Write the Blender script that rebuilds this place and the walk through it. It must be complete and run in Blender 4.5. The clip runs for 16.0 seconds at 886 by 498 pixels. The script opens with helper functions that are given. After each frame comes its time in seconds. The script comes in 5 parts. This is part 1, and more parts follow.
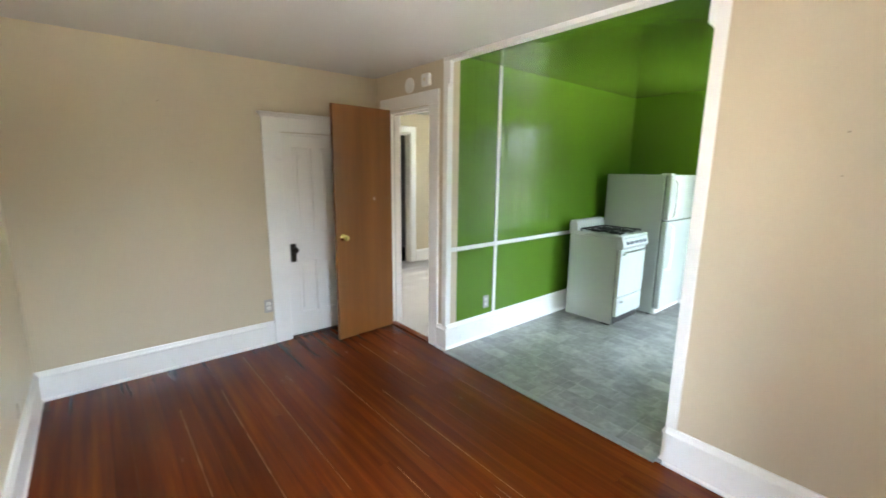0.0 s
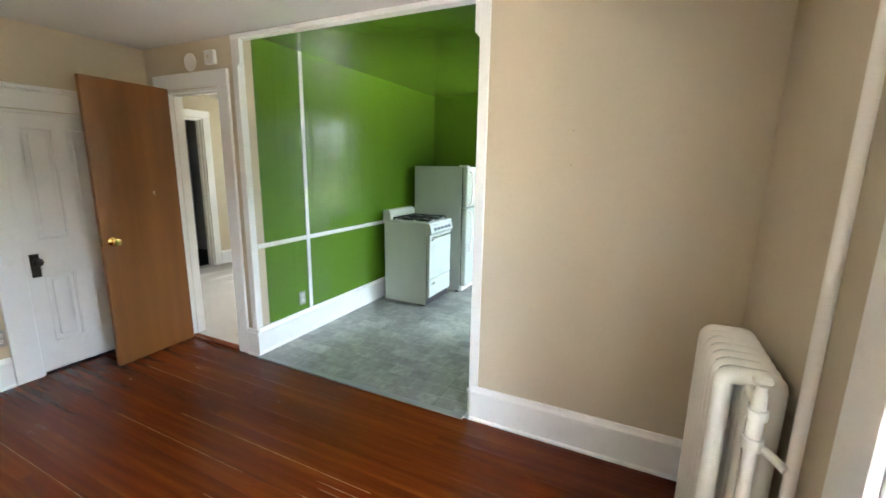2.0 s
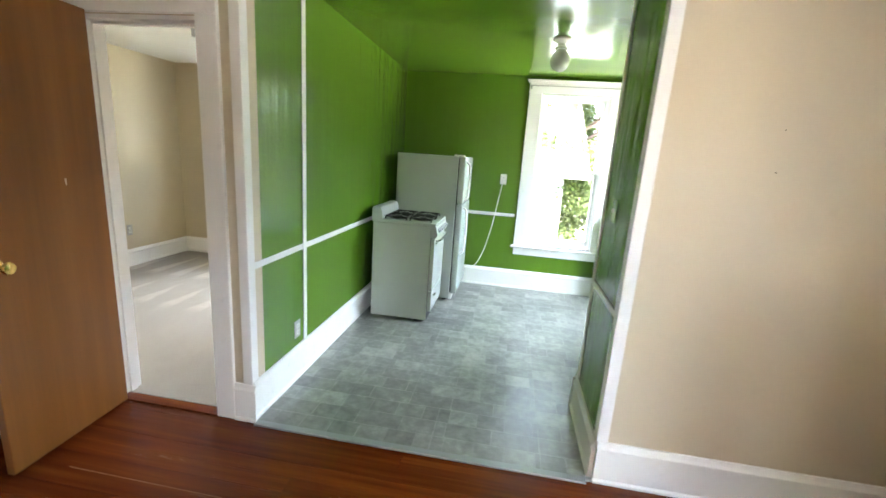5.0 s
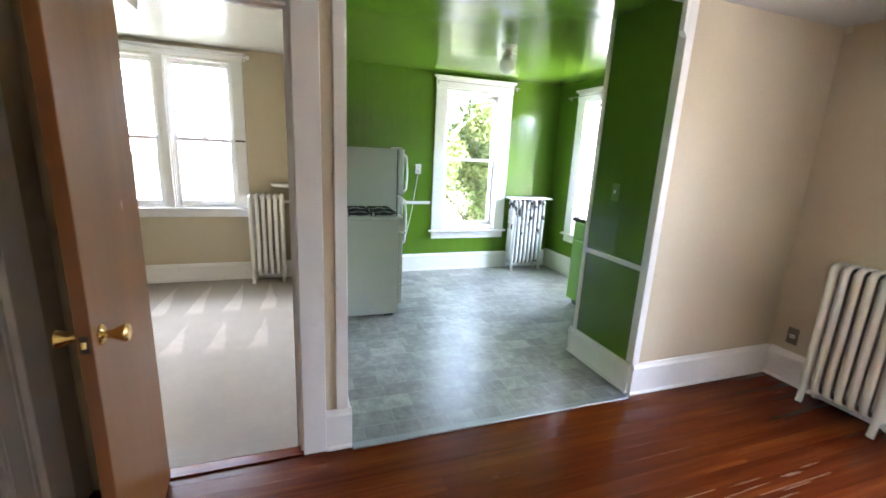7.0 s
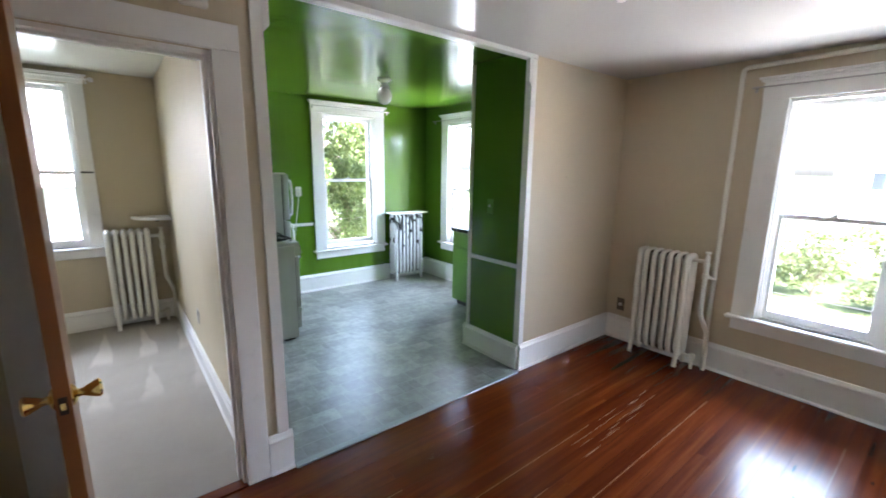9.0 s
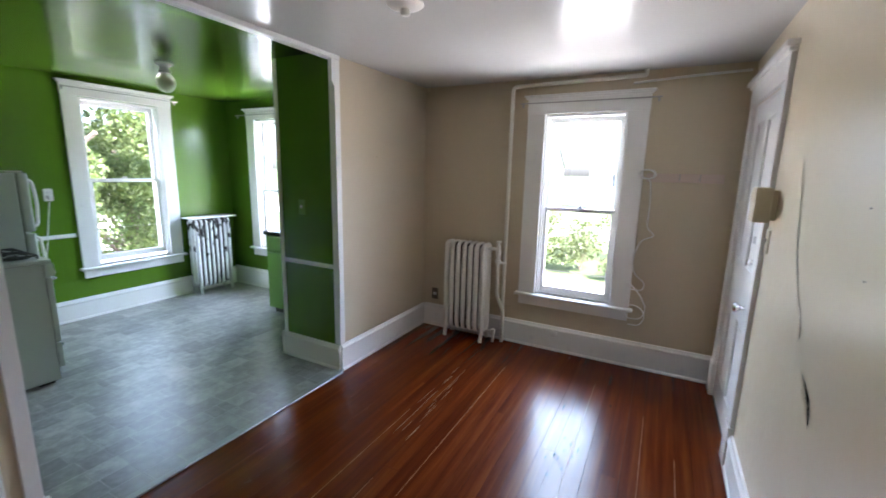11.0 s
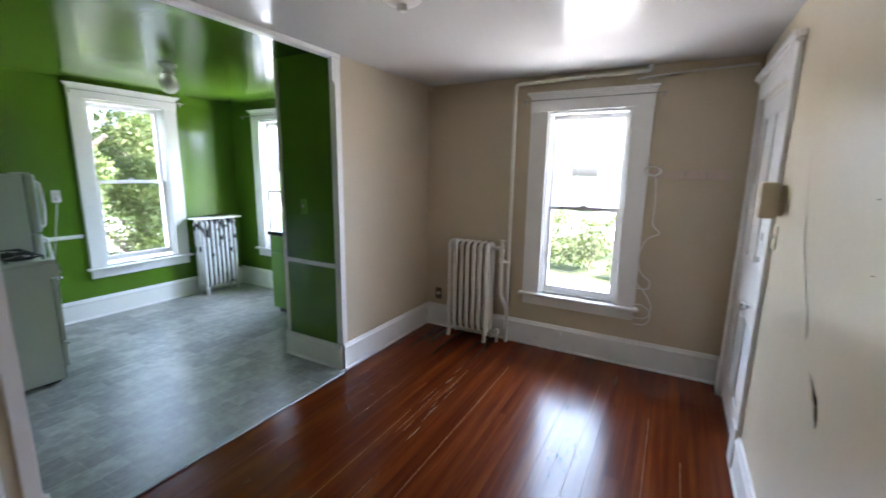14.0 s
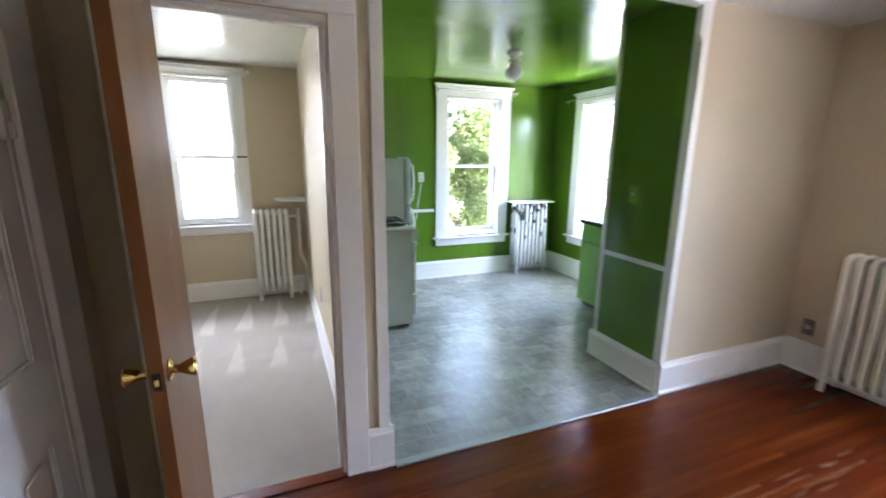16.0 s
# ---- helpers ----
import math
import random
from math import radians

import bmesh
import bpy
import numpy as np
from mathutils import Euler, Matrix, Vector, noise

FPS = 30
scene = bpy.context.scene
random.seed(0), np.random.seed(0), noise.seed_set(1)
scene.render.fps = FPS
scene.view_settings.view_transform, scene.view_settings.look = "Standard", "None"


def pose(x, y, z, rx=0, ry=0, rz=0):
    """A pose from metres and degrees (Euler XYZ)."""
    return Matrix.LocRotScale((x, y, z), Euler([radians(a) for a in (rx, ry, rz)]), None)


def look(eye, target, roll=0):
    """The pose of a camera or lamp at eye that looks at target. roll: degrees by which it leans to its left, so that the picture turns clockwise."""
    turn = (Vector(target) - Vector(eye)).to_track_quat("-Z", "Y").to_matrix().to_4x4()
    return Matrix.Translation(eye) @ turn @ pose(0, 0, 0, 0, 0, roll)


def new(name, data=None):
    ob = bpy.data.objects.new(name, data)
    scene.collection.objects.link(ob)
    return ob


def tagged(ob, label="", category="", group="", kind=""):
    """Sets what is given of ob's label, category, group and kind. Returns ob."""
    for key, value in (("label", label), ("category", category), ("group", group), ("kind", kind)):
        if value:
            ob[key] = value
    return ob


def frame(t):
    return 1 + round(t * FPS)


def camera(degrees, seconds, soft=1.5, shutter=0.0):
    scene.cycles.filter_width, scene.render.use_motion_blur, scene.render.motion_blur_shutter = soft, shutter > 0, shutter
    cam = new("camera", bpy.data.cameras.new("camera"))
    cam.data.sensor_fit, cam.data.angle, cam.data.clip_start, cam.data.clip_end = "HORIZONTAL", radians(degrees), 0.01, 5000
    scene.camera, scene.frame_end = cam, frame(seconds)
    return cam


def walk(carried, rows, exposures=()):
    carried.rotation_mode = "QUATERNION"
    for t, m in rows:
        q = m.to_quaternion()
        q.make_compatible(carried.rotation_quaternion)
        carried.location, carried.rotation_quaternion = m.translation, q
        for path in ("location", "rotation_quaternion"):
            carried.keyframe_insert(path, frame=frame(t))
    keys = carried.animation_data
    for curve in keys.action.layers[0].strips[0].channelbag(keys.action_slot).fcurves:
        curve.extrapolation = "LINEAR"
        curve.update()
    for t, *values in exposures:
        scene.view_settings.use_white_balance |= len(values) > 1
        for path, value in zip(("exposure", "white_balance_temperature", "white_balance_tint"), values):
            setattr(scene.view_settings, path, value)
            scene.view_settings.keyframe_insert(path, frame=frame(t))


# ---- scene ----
cam = camera(93.8, 16.0, 1.6, 0.5)
PATH = [
    (0, (2.491, -2.142, 1.518), (0.991, -0.874, 1.139), 0.6),
    (0.5, (2.513, -2.117, 1.523), (1.178, -0.675, 1.151), 0.5),
    (1, (2.539, -2.093, 1.516), (1.395, -0.496, 1.143), 0.5),
    (1.5, (2.566, -2.096, 1.508), (1.596, -0.39, 1.125), 0.7),
    (2, (2.582, -2.1, 1.497), (1.734, -0.333, 1.1), 1.0),
    (2.5, (2.571, -2.103, 1.481), (1.776, -0.315, 1.068), 1.6),
    (3, (2.445, -2.076, 1.459), (1.676, -0.279, 1.033), 2.6),
    (3.5, (2.24, -1.908, 1.462), (1.46, -0.115, 1.041), 3.3),
    (4, (1.991, -1.798, 1.46), (1.316, 0.037, 1.038), 3.4),
    (4.2, (1.859, -1.795, 1.468), (1.261, 0.065, 1.041), 3.5),
    (6.3, (0.203, -1.854, 1.493), (0.547, 0.069, 1.063), 3.1),
    (6.5, (0.074, -1.842, 1.475), (0.538, 0.056, 1.047), 2.7),
    (7, (-0.221, -1.847, 1.472), (0.435, -0.013, 1.018), 2.8),
    (7.5, (-0.474, -1.894, 1.492), (0.357, -0.125, 1.071), 1.1),
    (8, (-0.593, -1.922, 1.533), (0.339, -0.198, 1.136), 0.2),
    (8.5, (-0.585, -1.951, 1.554), (0.491, -0.309, 1.172), 0.5),
    (9, (-0.604, -1.992, 1.562), (0.62, -0.457, 1.18), 0.8),
    (9.5, (-0.605, -2.028, 1.552), (0.774, -0.628, 1.181), 0.9),
    (10, (-0.597, -2.052, 1.575), (0.926, -0.812, 1.197), 1.2),
    (12.5, (-0.531, -2.144, 1.546), (1.327, -1.487, 1.207), 0.8),
    (13, (-0.526, -2.151, 1.543), (1.328, -1.48, 1.204), 0.7),
    (13.5, (-0.528, -2.145, 1.55), (1.286, -1.38, 1.198), 0.7),
    (14, (-0.529, -2.124, 1.549), (1.193, -1.175, 1.184), 0.9),
    (14.5, (-0.547, -2.091, 1.557), (1.01, -0.898, 1.167), 1.0),
    (15, (-0.549, -2.065, 1.529), (0.771, -0.616, 1.132), 1.3),
    (15.5, (-0.529, -1.971, 1.524), (0.489, -0.302, 1.102), 1.0),
    (16, (-0.444, -1.746, 1.497), (0.277, 0.069, 1.066), 0.6),
]
walk(cam, [(t, look(eye, target, roll)) for t, eye, target, roll in PATH], [(0.0, 4.8, 6500, 15), (1.0, 4.7, 6250, 15), (2.5, 4.65, 6700, 14), (4.2, 4.75, 6700, 14), (6.3, 4.7, 6250, 21), (7.5, 4.58, 6150, 22), (9.0, 4.15, 5900, 20), (12.5, 3.78, 5850, 21), (14.5, 3.78, 5850, 20), (15.0, 3.95, 5850, 20), (16.0, 4.42, 5950, 22)])

# ---- light and exposure ----
world = bpy.data.worlds.new("world")
scene.world = world
world.use_nodes = True
wn = world.node_tree
sky = wn.nodes.new("ShaderNodeTexSky")
sky.sky_type = 'NISHITA'
sky.sun_disc = False
sky.sun_elevation = radians(52)
sky.sun_rotation = radians(205)
sky.air_density = 1.0
sky.dust_density = 4.0
wn.links.new(sky.outputs[0], wn.nodes["Background"].inputs[0])
wn.nodes["Background"].inputs[1].default_value = 0.15
sun_data = bpy.data.lights.new("sun", 'SUN')
sun_data.energy = 5.0
sun_data.angle = radians(0.6)
sun_data.color = (1.0, 0.95, 0.86)
sun = new("sun", sun_data)
sun.matrix_world = look((-6, -13, 18), (0, 0, 0))



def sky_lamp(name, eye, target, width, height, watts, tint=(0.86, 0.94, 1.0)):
    """Area lamp set outside one window, added to the light that falls through it."""
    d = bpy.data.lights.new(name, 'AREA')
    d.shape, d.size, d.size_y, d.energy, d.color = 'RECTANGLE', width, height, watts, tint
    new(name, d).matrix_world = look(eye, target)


sky_lamp("skylight_living", (8.0, -1.5, 4.4), (3.0, -1.48, 1.6), 13.0, 3.6, 430, (0.71, 0.87, 1.0))
sky_lamp("skylight_kitchen_east", (8.0, 5.8, 4.5), (3.0, 2.1, 1.5), 5.0, 3.0, 12, (0.66, 0.84, 1.0))
sky_lamp("skylight_kitchen_north", (3.6, 7.6, 4.4), (1.8, 3.05, 1.6), 4.0, 2.6, 13, (0.66, 0.84, 1.0))
# added lamp below the window, standing in for light off the sunlit concrete drive
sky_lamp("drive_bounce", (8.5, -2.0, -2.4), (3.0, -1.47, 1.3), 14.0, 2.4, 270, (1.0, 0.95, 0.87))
sky_lamp("skylight_bedroom", (-2.4, 6.1, 4.0), (-1.5, 3.05, 1.7), 5.0, 2.0, 85)

# ---- materials ----
def shader(name):
    m = bpy.data.materials.new(name)
    m.use_nodes = True
    nt = m.node_tree
    return m, nt, nt.nodes["Principled BSDF"]


def node(nt, kind, **inputs):
    n = nt.nodes.new(kind)
    for k, v in inputs.items():
        n.inputs[k.replace("_", " ")].default_value = v
    return n


def math_node(nt, op, a, b=None, clamp=False):
    n = nt.nodes.new("ShaderNodeMath")
    n.operation = op
    n.use_clamp = clamp
    for i, v in enumerate((a, b)):
        if v is None:
            continue
        if isinstance(v, (int, float)):
            n.inputs[i].default_value = v
        else:
            nt.links.new(v, n.inputs[i])
    return n.outputs[0]


def ramp(nt, fac, stops):
    r = nt.nodes.new("ShaderNodeValToRGB")
    e = r.color_ramp.elements
    while len(e) < len(stops):
        e.new(0.5)
    for el, (p, c) in zip(e, stops):
        el.position = p
        el.color = (*c, 1) if len(c) == 3 else c
    nt.links.new(fac, r.inputs[0])
    return r.outputs[0]


def mix(nt, fac, a, b, blend='MIX'):
    n = nt.nodes.new("ShaderNodeMix")
    n.data_type = 'RGBA'
    n.blend_type = blend
    for sock, v in ((n.inputs[0], fac), (n.inputs[6], a), (n.inputs[7], b)):
        if isinstance(v, (int, float)):
            sock.default_value = v
        elif isinstance(v, tuple):
            sock.default_value = (*v, 1)
        else:
            nt.links.new(v, sock)
    return n.outputs[2]


def coords(nt, scale=(1, 1, 1)):
    tc = nt.nodes.new("ShaderNodeTexCoord")
    mp = nt.nodes.new("ShaderNodeMapping")
    mp.inputs["Scale"].default_value = scale
    nt.links.new(tc.outputs["Object"], mp.inputs[0])
    return mp.outputs[0]


def noise_tex(nt, vec, scale, detail=4.0, rough=0.55):
    n = node(nt, "ShaderNodeTexNoise", Scale=scale, Detail=detail, Roughness=rough)
    nt.links.new(vec, n.inputs["Vector"])
    return n.outputs[0]


def bump(nt, bsdf, height, strength, distance):
    b = node(nt, "ShaderNodeBump", Strength=strength, Distance=distance)
    nt.links.new(height, b.inputs["Height"])
    nt.links.new(b.outputs[0], bsdf.inputs["Normal"])
    return b


def paint(name, colour, rough, vary=0.06, coarse=1.3, fine=60, relief=0.0015, strength=0.5, dirt=0.0, gloss_vary=0.08, metal=0.0, coat=0.0, spec=0.5, streak=0.0):
    """Painted or plain surface: slow colour drift, fine relief, scuffs."""
    m, nt, b = shader(name)
    v = coords(nt)
    slow = noise_tex(nt, v, coarse, 3)
    quick = noise_tex(nt, v, fine, 5, 0.6)
    dark = tuple(c * (1 - vary) for c in colour)
    light = tuple(min(1, c * (1 + vary)) for c in colour)
    col = mix(nt, slow, dark, light)
    if dirt:
        spots = ramp(nt, noise_tex(nt, v, 9, 6, 0.7), [(0.60, (0, 0, 0)), (0.74, (1, 1, 1))])
        col = mix(nt, math_node(nt, 'MULTIPLY', spots, dirt), col, tuple(c * 0.55 for c in colour))
    nt.links.new(col, b.inputs["Base Color"])
    r = math_node(nt, 'ADD', math_node(nt, 'MULTIPLY', noise_tex(nt, v, 4, 4), 2 * gloss_vary), rough - gloss_vary)
    nt.links.new(r, b.inputs["Roughness"])
    b.inputs["Metallic"].default_value = metal
    b.inputs["Specular IOR Level"].default_value = spec
    b.inputs["Coat Weight"].default_value = coat
    h = math_node(nt, 'ADD', quick, math_node(nt, 'MULTIPLY', noise_tex(nt, v, 5, 3), 3.0))
    if streak:
        h = math_node(nt, 'ADD', h, math_node(nt, 'MULTIPLY', noise_tex(nt, coords(nt, (1, 1, 0.05)), 11, 3), streak))
    bump(nt, b, h, strength, relief)
    return m


M = {}
M["cream"] = paint("cream_wall_paint", (0.575, 0.490, 0.345), 0.42, 0.05, 0.9, 55, 0.0016, 0.55, 0.10)
M["paper"] = paint("cream_painted_wallpaper", (0.69, 0.60, 0.425), 0.31, 0.05, 1.6, 24, 0.0028, 0.5, 0.0, spec=0.7)
M["bed_cream"] = paint("bedroom_wall_paint", (0.56, 0.48, 0.325), 0.5, 0.05, 1.1, 55, 0.0014, 0.4, 0.08)
M["green"] = paint("green_gloss_wall_paint", (0.092, 0.190, 0.015), 0.16, 0.10, 0.9, 40, 0.0016, 0.55, 0.0, 0.06, streak=5.0)
M["green_ceil"] = paint("green_gloss_ceiling_paint", (0.092, 0.190, 0.015), 0.14, 0.10, 0.9, 40, 0.0010, 0.5, 0.0, 0.05)
M["green_cab"] = paint("green_cabinet_paint", (0.135, 0.30, 0.03), 0.3, 0.06, 2, 40, 0.0008, 0.3)
M["ceil"] = paint("ceiling_paint", (0.60, 0.59, 0.55), 0.15, 0.03, 1.2, 30, 0.0004, 0.3, 0.0, 0.03, spec=0.18)
M["bed_ceil"] = paint("bedroom_ceiling_paint", (0.74, 0.73, 0.66), 0.25, 0.03, 1.0, 30, 0.0006, 0.35, 0.0, 0.04, spec=0.28)
M["trim"] = paint("white_trim_paint", (0.84, 0.833, 0.80), 0.33, 0.04, 3, 50, 0.0009, 0.4, 0.22)
M["enamel"] = paint("white_appliance_enamel", (0.54, 0.575, 0.53), 0.22, 0.02, 2, 90, 0.0003, 0.25, 0.06)
M["rad"] = paint("cream_radiator_paint", (0.82, 0.80, 0.72), 0.32, 0.05, 6, 40, 0.0012, 0.5, 0.2)
M["plastic"] = paint("white_plastic", (0.78, 0.77, 0.72), 0.4, 0.02, 4, 90, 0.0002, 0.2)
M["beige"] = paint("beige_plastic", (0.66, 0.58, 0.40), 0.45, 0.03, 5, 90, 0.0003, 0.2)
M["grey_plastic"] = paint("grey_plastic", (0.30, 0.33, 0.36), 0.4, 0.05, 8, 90, 0.0002, 0.2)
M["bronze_plate"] = paint("brown_metal_plate", (0.15, 0.125, 0.10), 0.4, 0.1, 12, 90, 0.0003, 0.2, 0, 0.08, 0.5)
M["steel"] = paint("dull_steel", (0.45, 0.44, 0.42), 0.35, 0.08, 20, 120, 0.0003, 0.2, 0, 0.1, 1.0)
M["chrome"] = paint("chrome", (0.75, 0.75, 0.75), 0.14, 0.03, 20, 120, 0.0001, 0.1, 0, 0.04, 1.0)
M["brass"] = paint("polished_brass", (0.80, 0.56, 0.20), 0.16, 0.08, 25, 120, 0.0003, 0.2, 0, 0.06, 1.0)
M["iron"] = paint("dark_iron", (0.022, 0.021, 0.020), 0.5, 0.2, 20, 150, 0.0006, 0.5)
# dark colour put on for the shade between radiator sections
M["gap_shade"] = paint("dark_radiator_gap_shade", (0.13, 0.115, 0.098), 0.7, 0.25, 14, 80, 0.001, 0.5)
M["blackhole"] = paint("dark_void", (0.010, 0.009, 0.008), 0.95, 0.2, 10, 60, 0.001, 0.4, spec=0.0)
M["knob_dark"] = paint("dark_bronze", (0.035, 0.024, 0.018), 0.35, 0.2, 20, 100, 0.0004, 0.3, 0, 0.1, 0.4)
M["counter"] = paint("black_laminate", (0.012, 0.012, 0.014), 0.2, 0.2, 12, 90, 0.0003, 0.2)
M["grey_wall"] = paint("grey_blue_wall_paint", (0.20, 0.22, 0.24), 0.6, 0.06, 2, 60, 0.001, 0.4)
M["pinkwood"] = paint("pale_pink_painted_wood", (0.60, 0.47, 0.40), 0.5, 0.08, 8, 60, 0.001, 0.5)
M["alu"] = paint("aluminium_strip", (0.36, 0.37, 0.365), 0.5, 0.06, 14, 90, 0.0001, 0.1, 0, 0.05, 0.8)
M["cable"] = paint("white_cable", (0.78, 0.77, 0.74), 0.45, 0.03, 10, 90, 0.0001, 0.1)
M["siding"] = paint("white_siding_paint", (0.75, 0.76, 0.74), 0.6, 0.04, 1, 30, 0.001, 0.3)
M["paleblue"] = paint("pale_green_siding_paint", (0.34, 0.38, 0.37), 0.6, 0.05, 1, 30, 0.001, 0.3)
M["shingle"] = paint("pale_asphalt_shingle", (0.42, 0.42, 0.41), 0.9, 0.15, 2, 60, 0.004, 0.6)
M["window_dark"] = paint("dark_window_glass", (0.05, 0.06, 0.07), 0.1, 0.1, 1, 20, 0.0001, 0.1)
M["concrete"] = paint("pale_concrete", (0.52, 0.51, 0.48), 0.85, 0.1, 1, 30, 0.003, 0.5)
M["grass"] = paint("lawn", (0.055, 0.080, 0.022), 0.9, 0.3, 0.6, 30, 0.01, 0.8)
M["bark"] = paint("grey_brown_bark", (0.12, 0.09, 0.07), 0.9, 0.3, 6, 30, 0.01, 0.8)


def glass(name, tint=(1, 1, 1), rough=0.0):
    m, nt, b = shader(name)
    b.inputs["Base Color"].default_value = (*tint, 1)
    b.inputs["Roughness"].default_value = rough
    b.inputs["Transmission Weight"].default_value = 1.0
    b.inputs["IOR"].default_value = 1.45
    return m


def pane_glass():
    """Thin window pane: clear with a faint sheen."""
    m, nt, b = shader("window_pane_glass")
    nt.nodes.remove(b)
    t = nt.nodes.new("ShaderNodeBsdfTransparent")
    t.inputs[0].default_value = (0.96, 0.97, 0.97, 1)
    g = nt.nodes.new("ShaderNodeBsdfGlossy")
    g.inputs["Roughness"].default_value = 0.03
    mx = nt.nodes.new("ShaderNodeMixShader")
    mx.inputs[0].default_value = 0.05
    nt.links.new(t.outputs[0], mx.inputs[1])
    nt.links.new(g.outputs[0], mx.inputs[2])
    nt.links.new(mx.outputs[0], nt.nodes["Material Output"].inputs[0])
    return m


M["pane"] = pane_glass()
M["globe"] = glass("cloudy_ribbed_glass", (0.90, 0.89, 0.84), 0.22)
M["globe"].node_tree.nodes["Principled BSDF"].inputs["Transmission Weight"].default_value = 0.55


def wood(name, dark, mid, light, rough, coat, along=0, grain=1.0, worn=None, spec=0.5):
    """Straight-grained timber; each piece takes its own tone."""
    m, nt, b = shader(name)
    s = [14 * grain, 14 * grain, 14 * grain]
    s[along] = 0.55 * grain
    v = coords(nt, tuple(s))
    info = nt.nodes.new("ShaderNodeObjectInfo")
    add = nt.nodes.new("ShaderNodeVectorMath")
    add.operation = 'ADD'
    sc = nt.nodes.new("ShaderNodeVectorMath")
    sc.operation = 'SCALE'
    sc.inputs[0].default_value = (3.1, 17.3, 9.7)
    nt.links.new(info.outputs["Random"], sc.inputs["Scale"])
    nt.links.new(v, add.inputs[0])
    nt.links.new(sc.outputs[0], add.inputs[1])
    g1 = noise_tex(nt, add.outputs[0], 1.6, 8, 0.62)
    g2 = noise_tex(nt, add.outputs[0], 9.0, 4, 0.6)
    col = ramp(nt, g1, [(0.30, dark), (0.52, mid), (0.74, light)])
    tone = ramp(nt, info.outputs["Random"], [(0.0, (0.78, 0.74, 0.72)), (0.5, (1, 1, 1)), (1.0, (1.22, 1.30, 1.32))])
    col = mix(nt, 1.0, col, tone, 'MULTIPLY')
    col = mix(nt, math_node(nt, 'MULTIPLY', g2, 0.25), col, dark)
    shifted = nt.nodes.new("ShaderNodeVectorMath")
    shifted.operation = 'ADD'
    nt.links.new(coords(nt, (0.8, 2.5, 1)), shifted.inputs[0])
    nt.links.new(sc.outputs[0], shifted.inputs[1])
    big = noise_tex(nt, shifted.outputs[0], 1.1, 4)
    r = math_node(nt, 'ADD', math_node(nt, 'MULTIPLY', big, 0.16), rough - 0.06)
    if worn:
        w = ramp(nt, noise_tex(nt, shifted.outputs[0], 2.6, 7, 0.72), [(0.60, (0, 0, 0)), (0.80, (1, 1, 1))])
        col = mix(nt, math_node(nt, 'MULTIPLY', w, 0.12), col, worn)
        r = math_node(nt, 'ADD', r, math_node(nt, 'MULTIPLY', w, 0.08))
    nt.links.new(col, b.inputs["Base Color"])
    nt.links.new(r, b.inputs["Roughness"])
    b.inputs["Coat Weight"].default_value = coat
    b.inputs["Coat Roughness"].default_value = 0.2
    b.inputs["Specular IOR Level"].default_value = spec
    bump(nt, b, math_node(nt, 'ADD', g1, math_node(nt, 'MULTIPLY', big, 3.0)), 0.35, 0.0012)
    return m


M["board"] = wood("varnished_red_fir", (0.062, 0.0098, 0.0020), (0.108, 0.0200, 0.0036), (0.172, 0.043, 0.008), 0.21, 0.0, 0, 1.0, (0.26, 0.085, 0.03), 0.20)
M["door_wood"] = wood("orange_brown_door_veneer", (0.162, 0.058, 0.012), (0.205, 0.075, 0.016), (0.240, 0.094, 0.022), 0.36, 0.1, 2, 0.5)
M["edge_wood"] = wood("orange_door_edge", (0.19, 0.062, 0.015), (0.25, 0.086, 0.021), (0.30, 0.11, 0.03), 0.35, 0.0, 2, 0.6)
M["bare"] = paint("bare_scratched_wood", (0.27, 0.16, 0.10), 0.6, 0.3, 8, 60, 0.001, 0.5)
M["gap"] = paint("pale_floor_filler", (0.24, 0.10, 0.04), 0.7, 0.4, 3, 40, 0.002, 0.5)


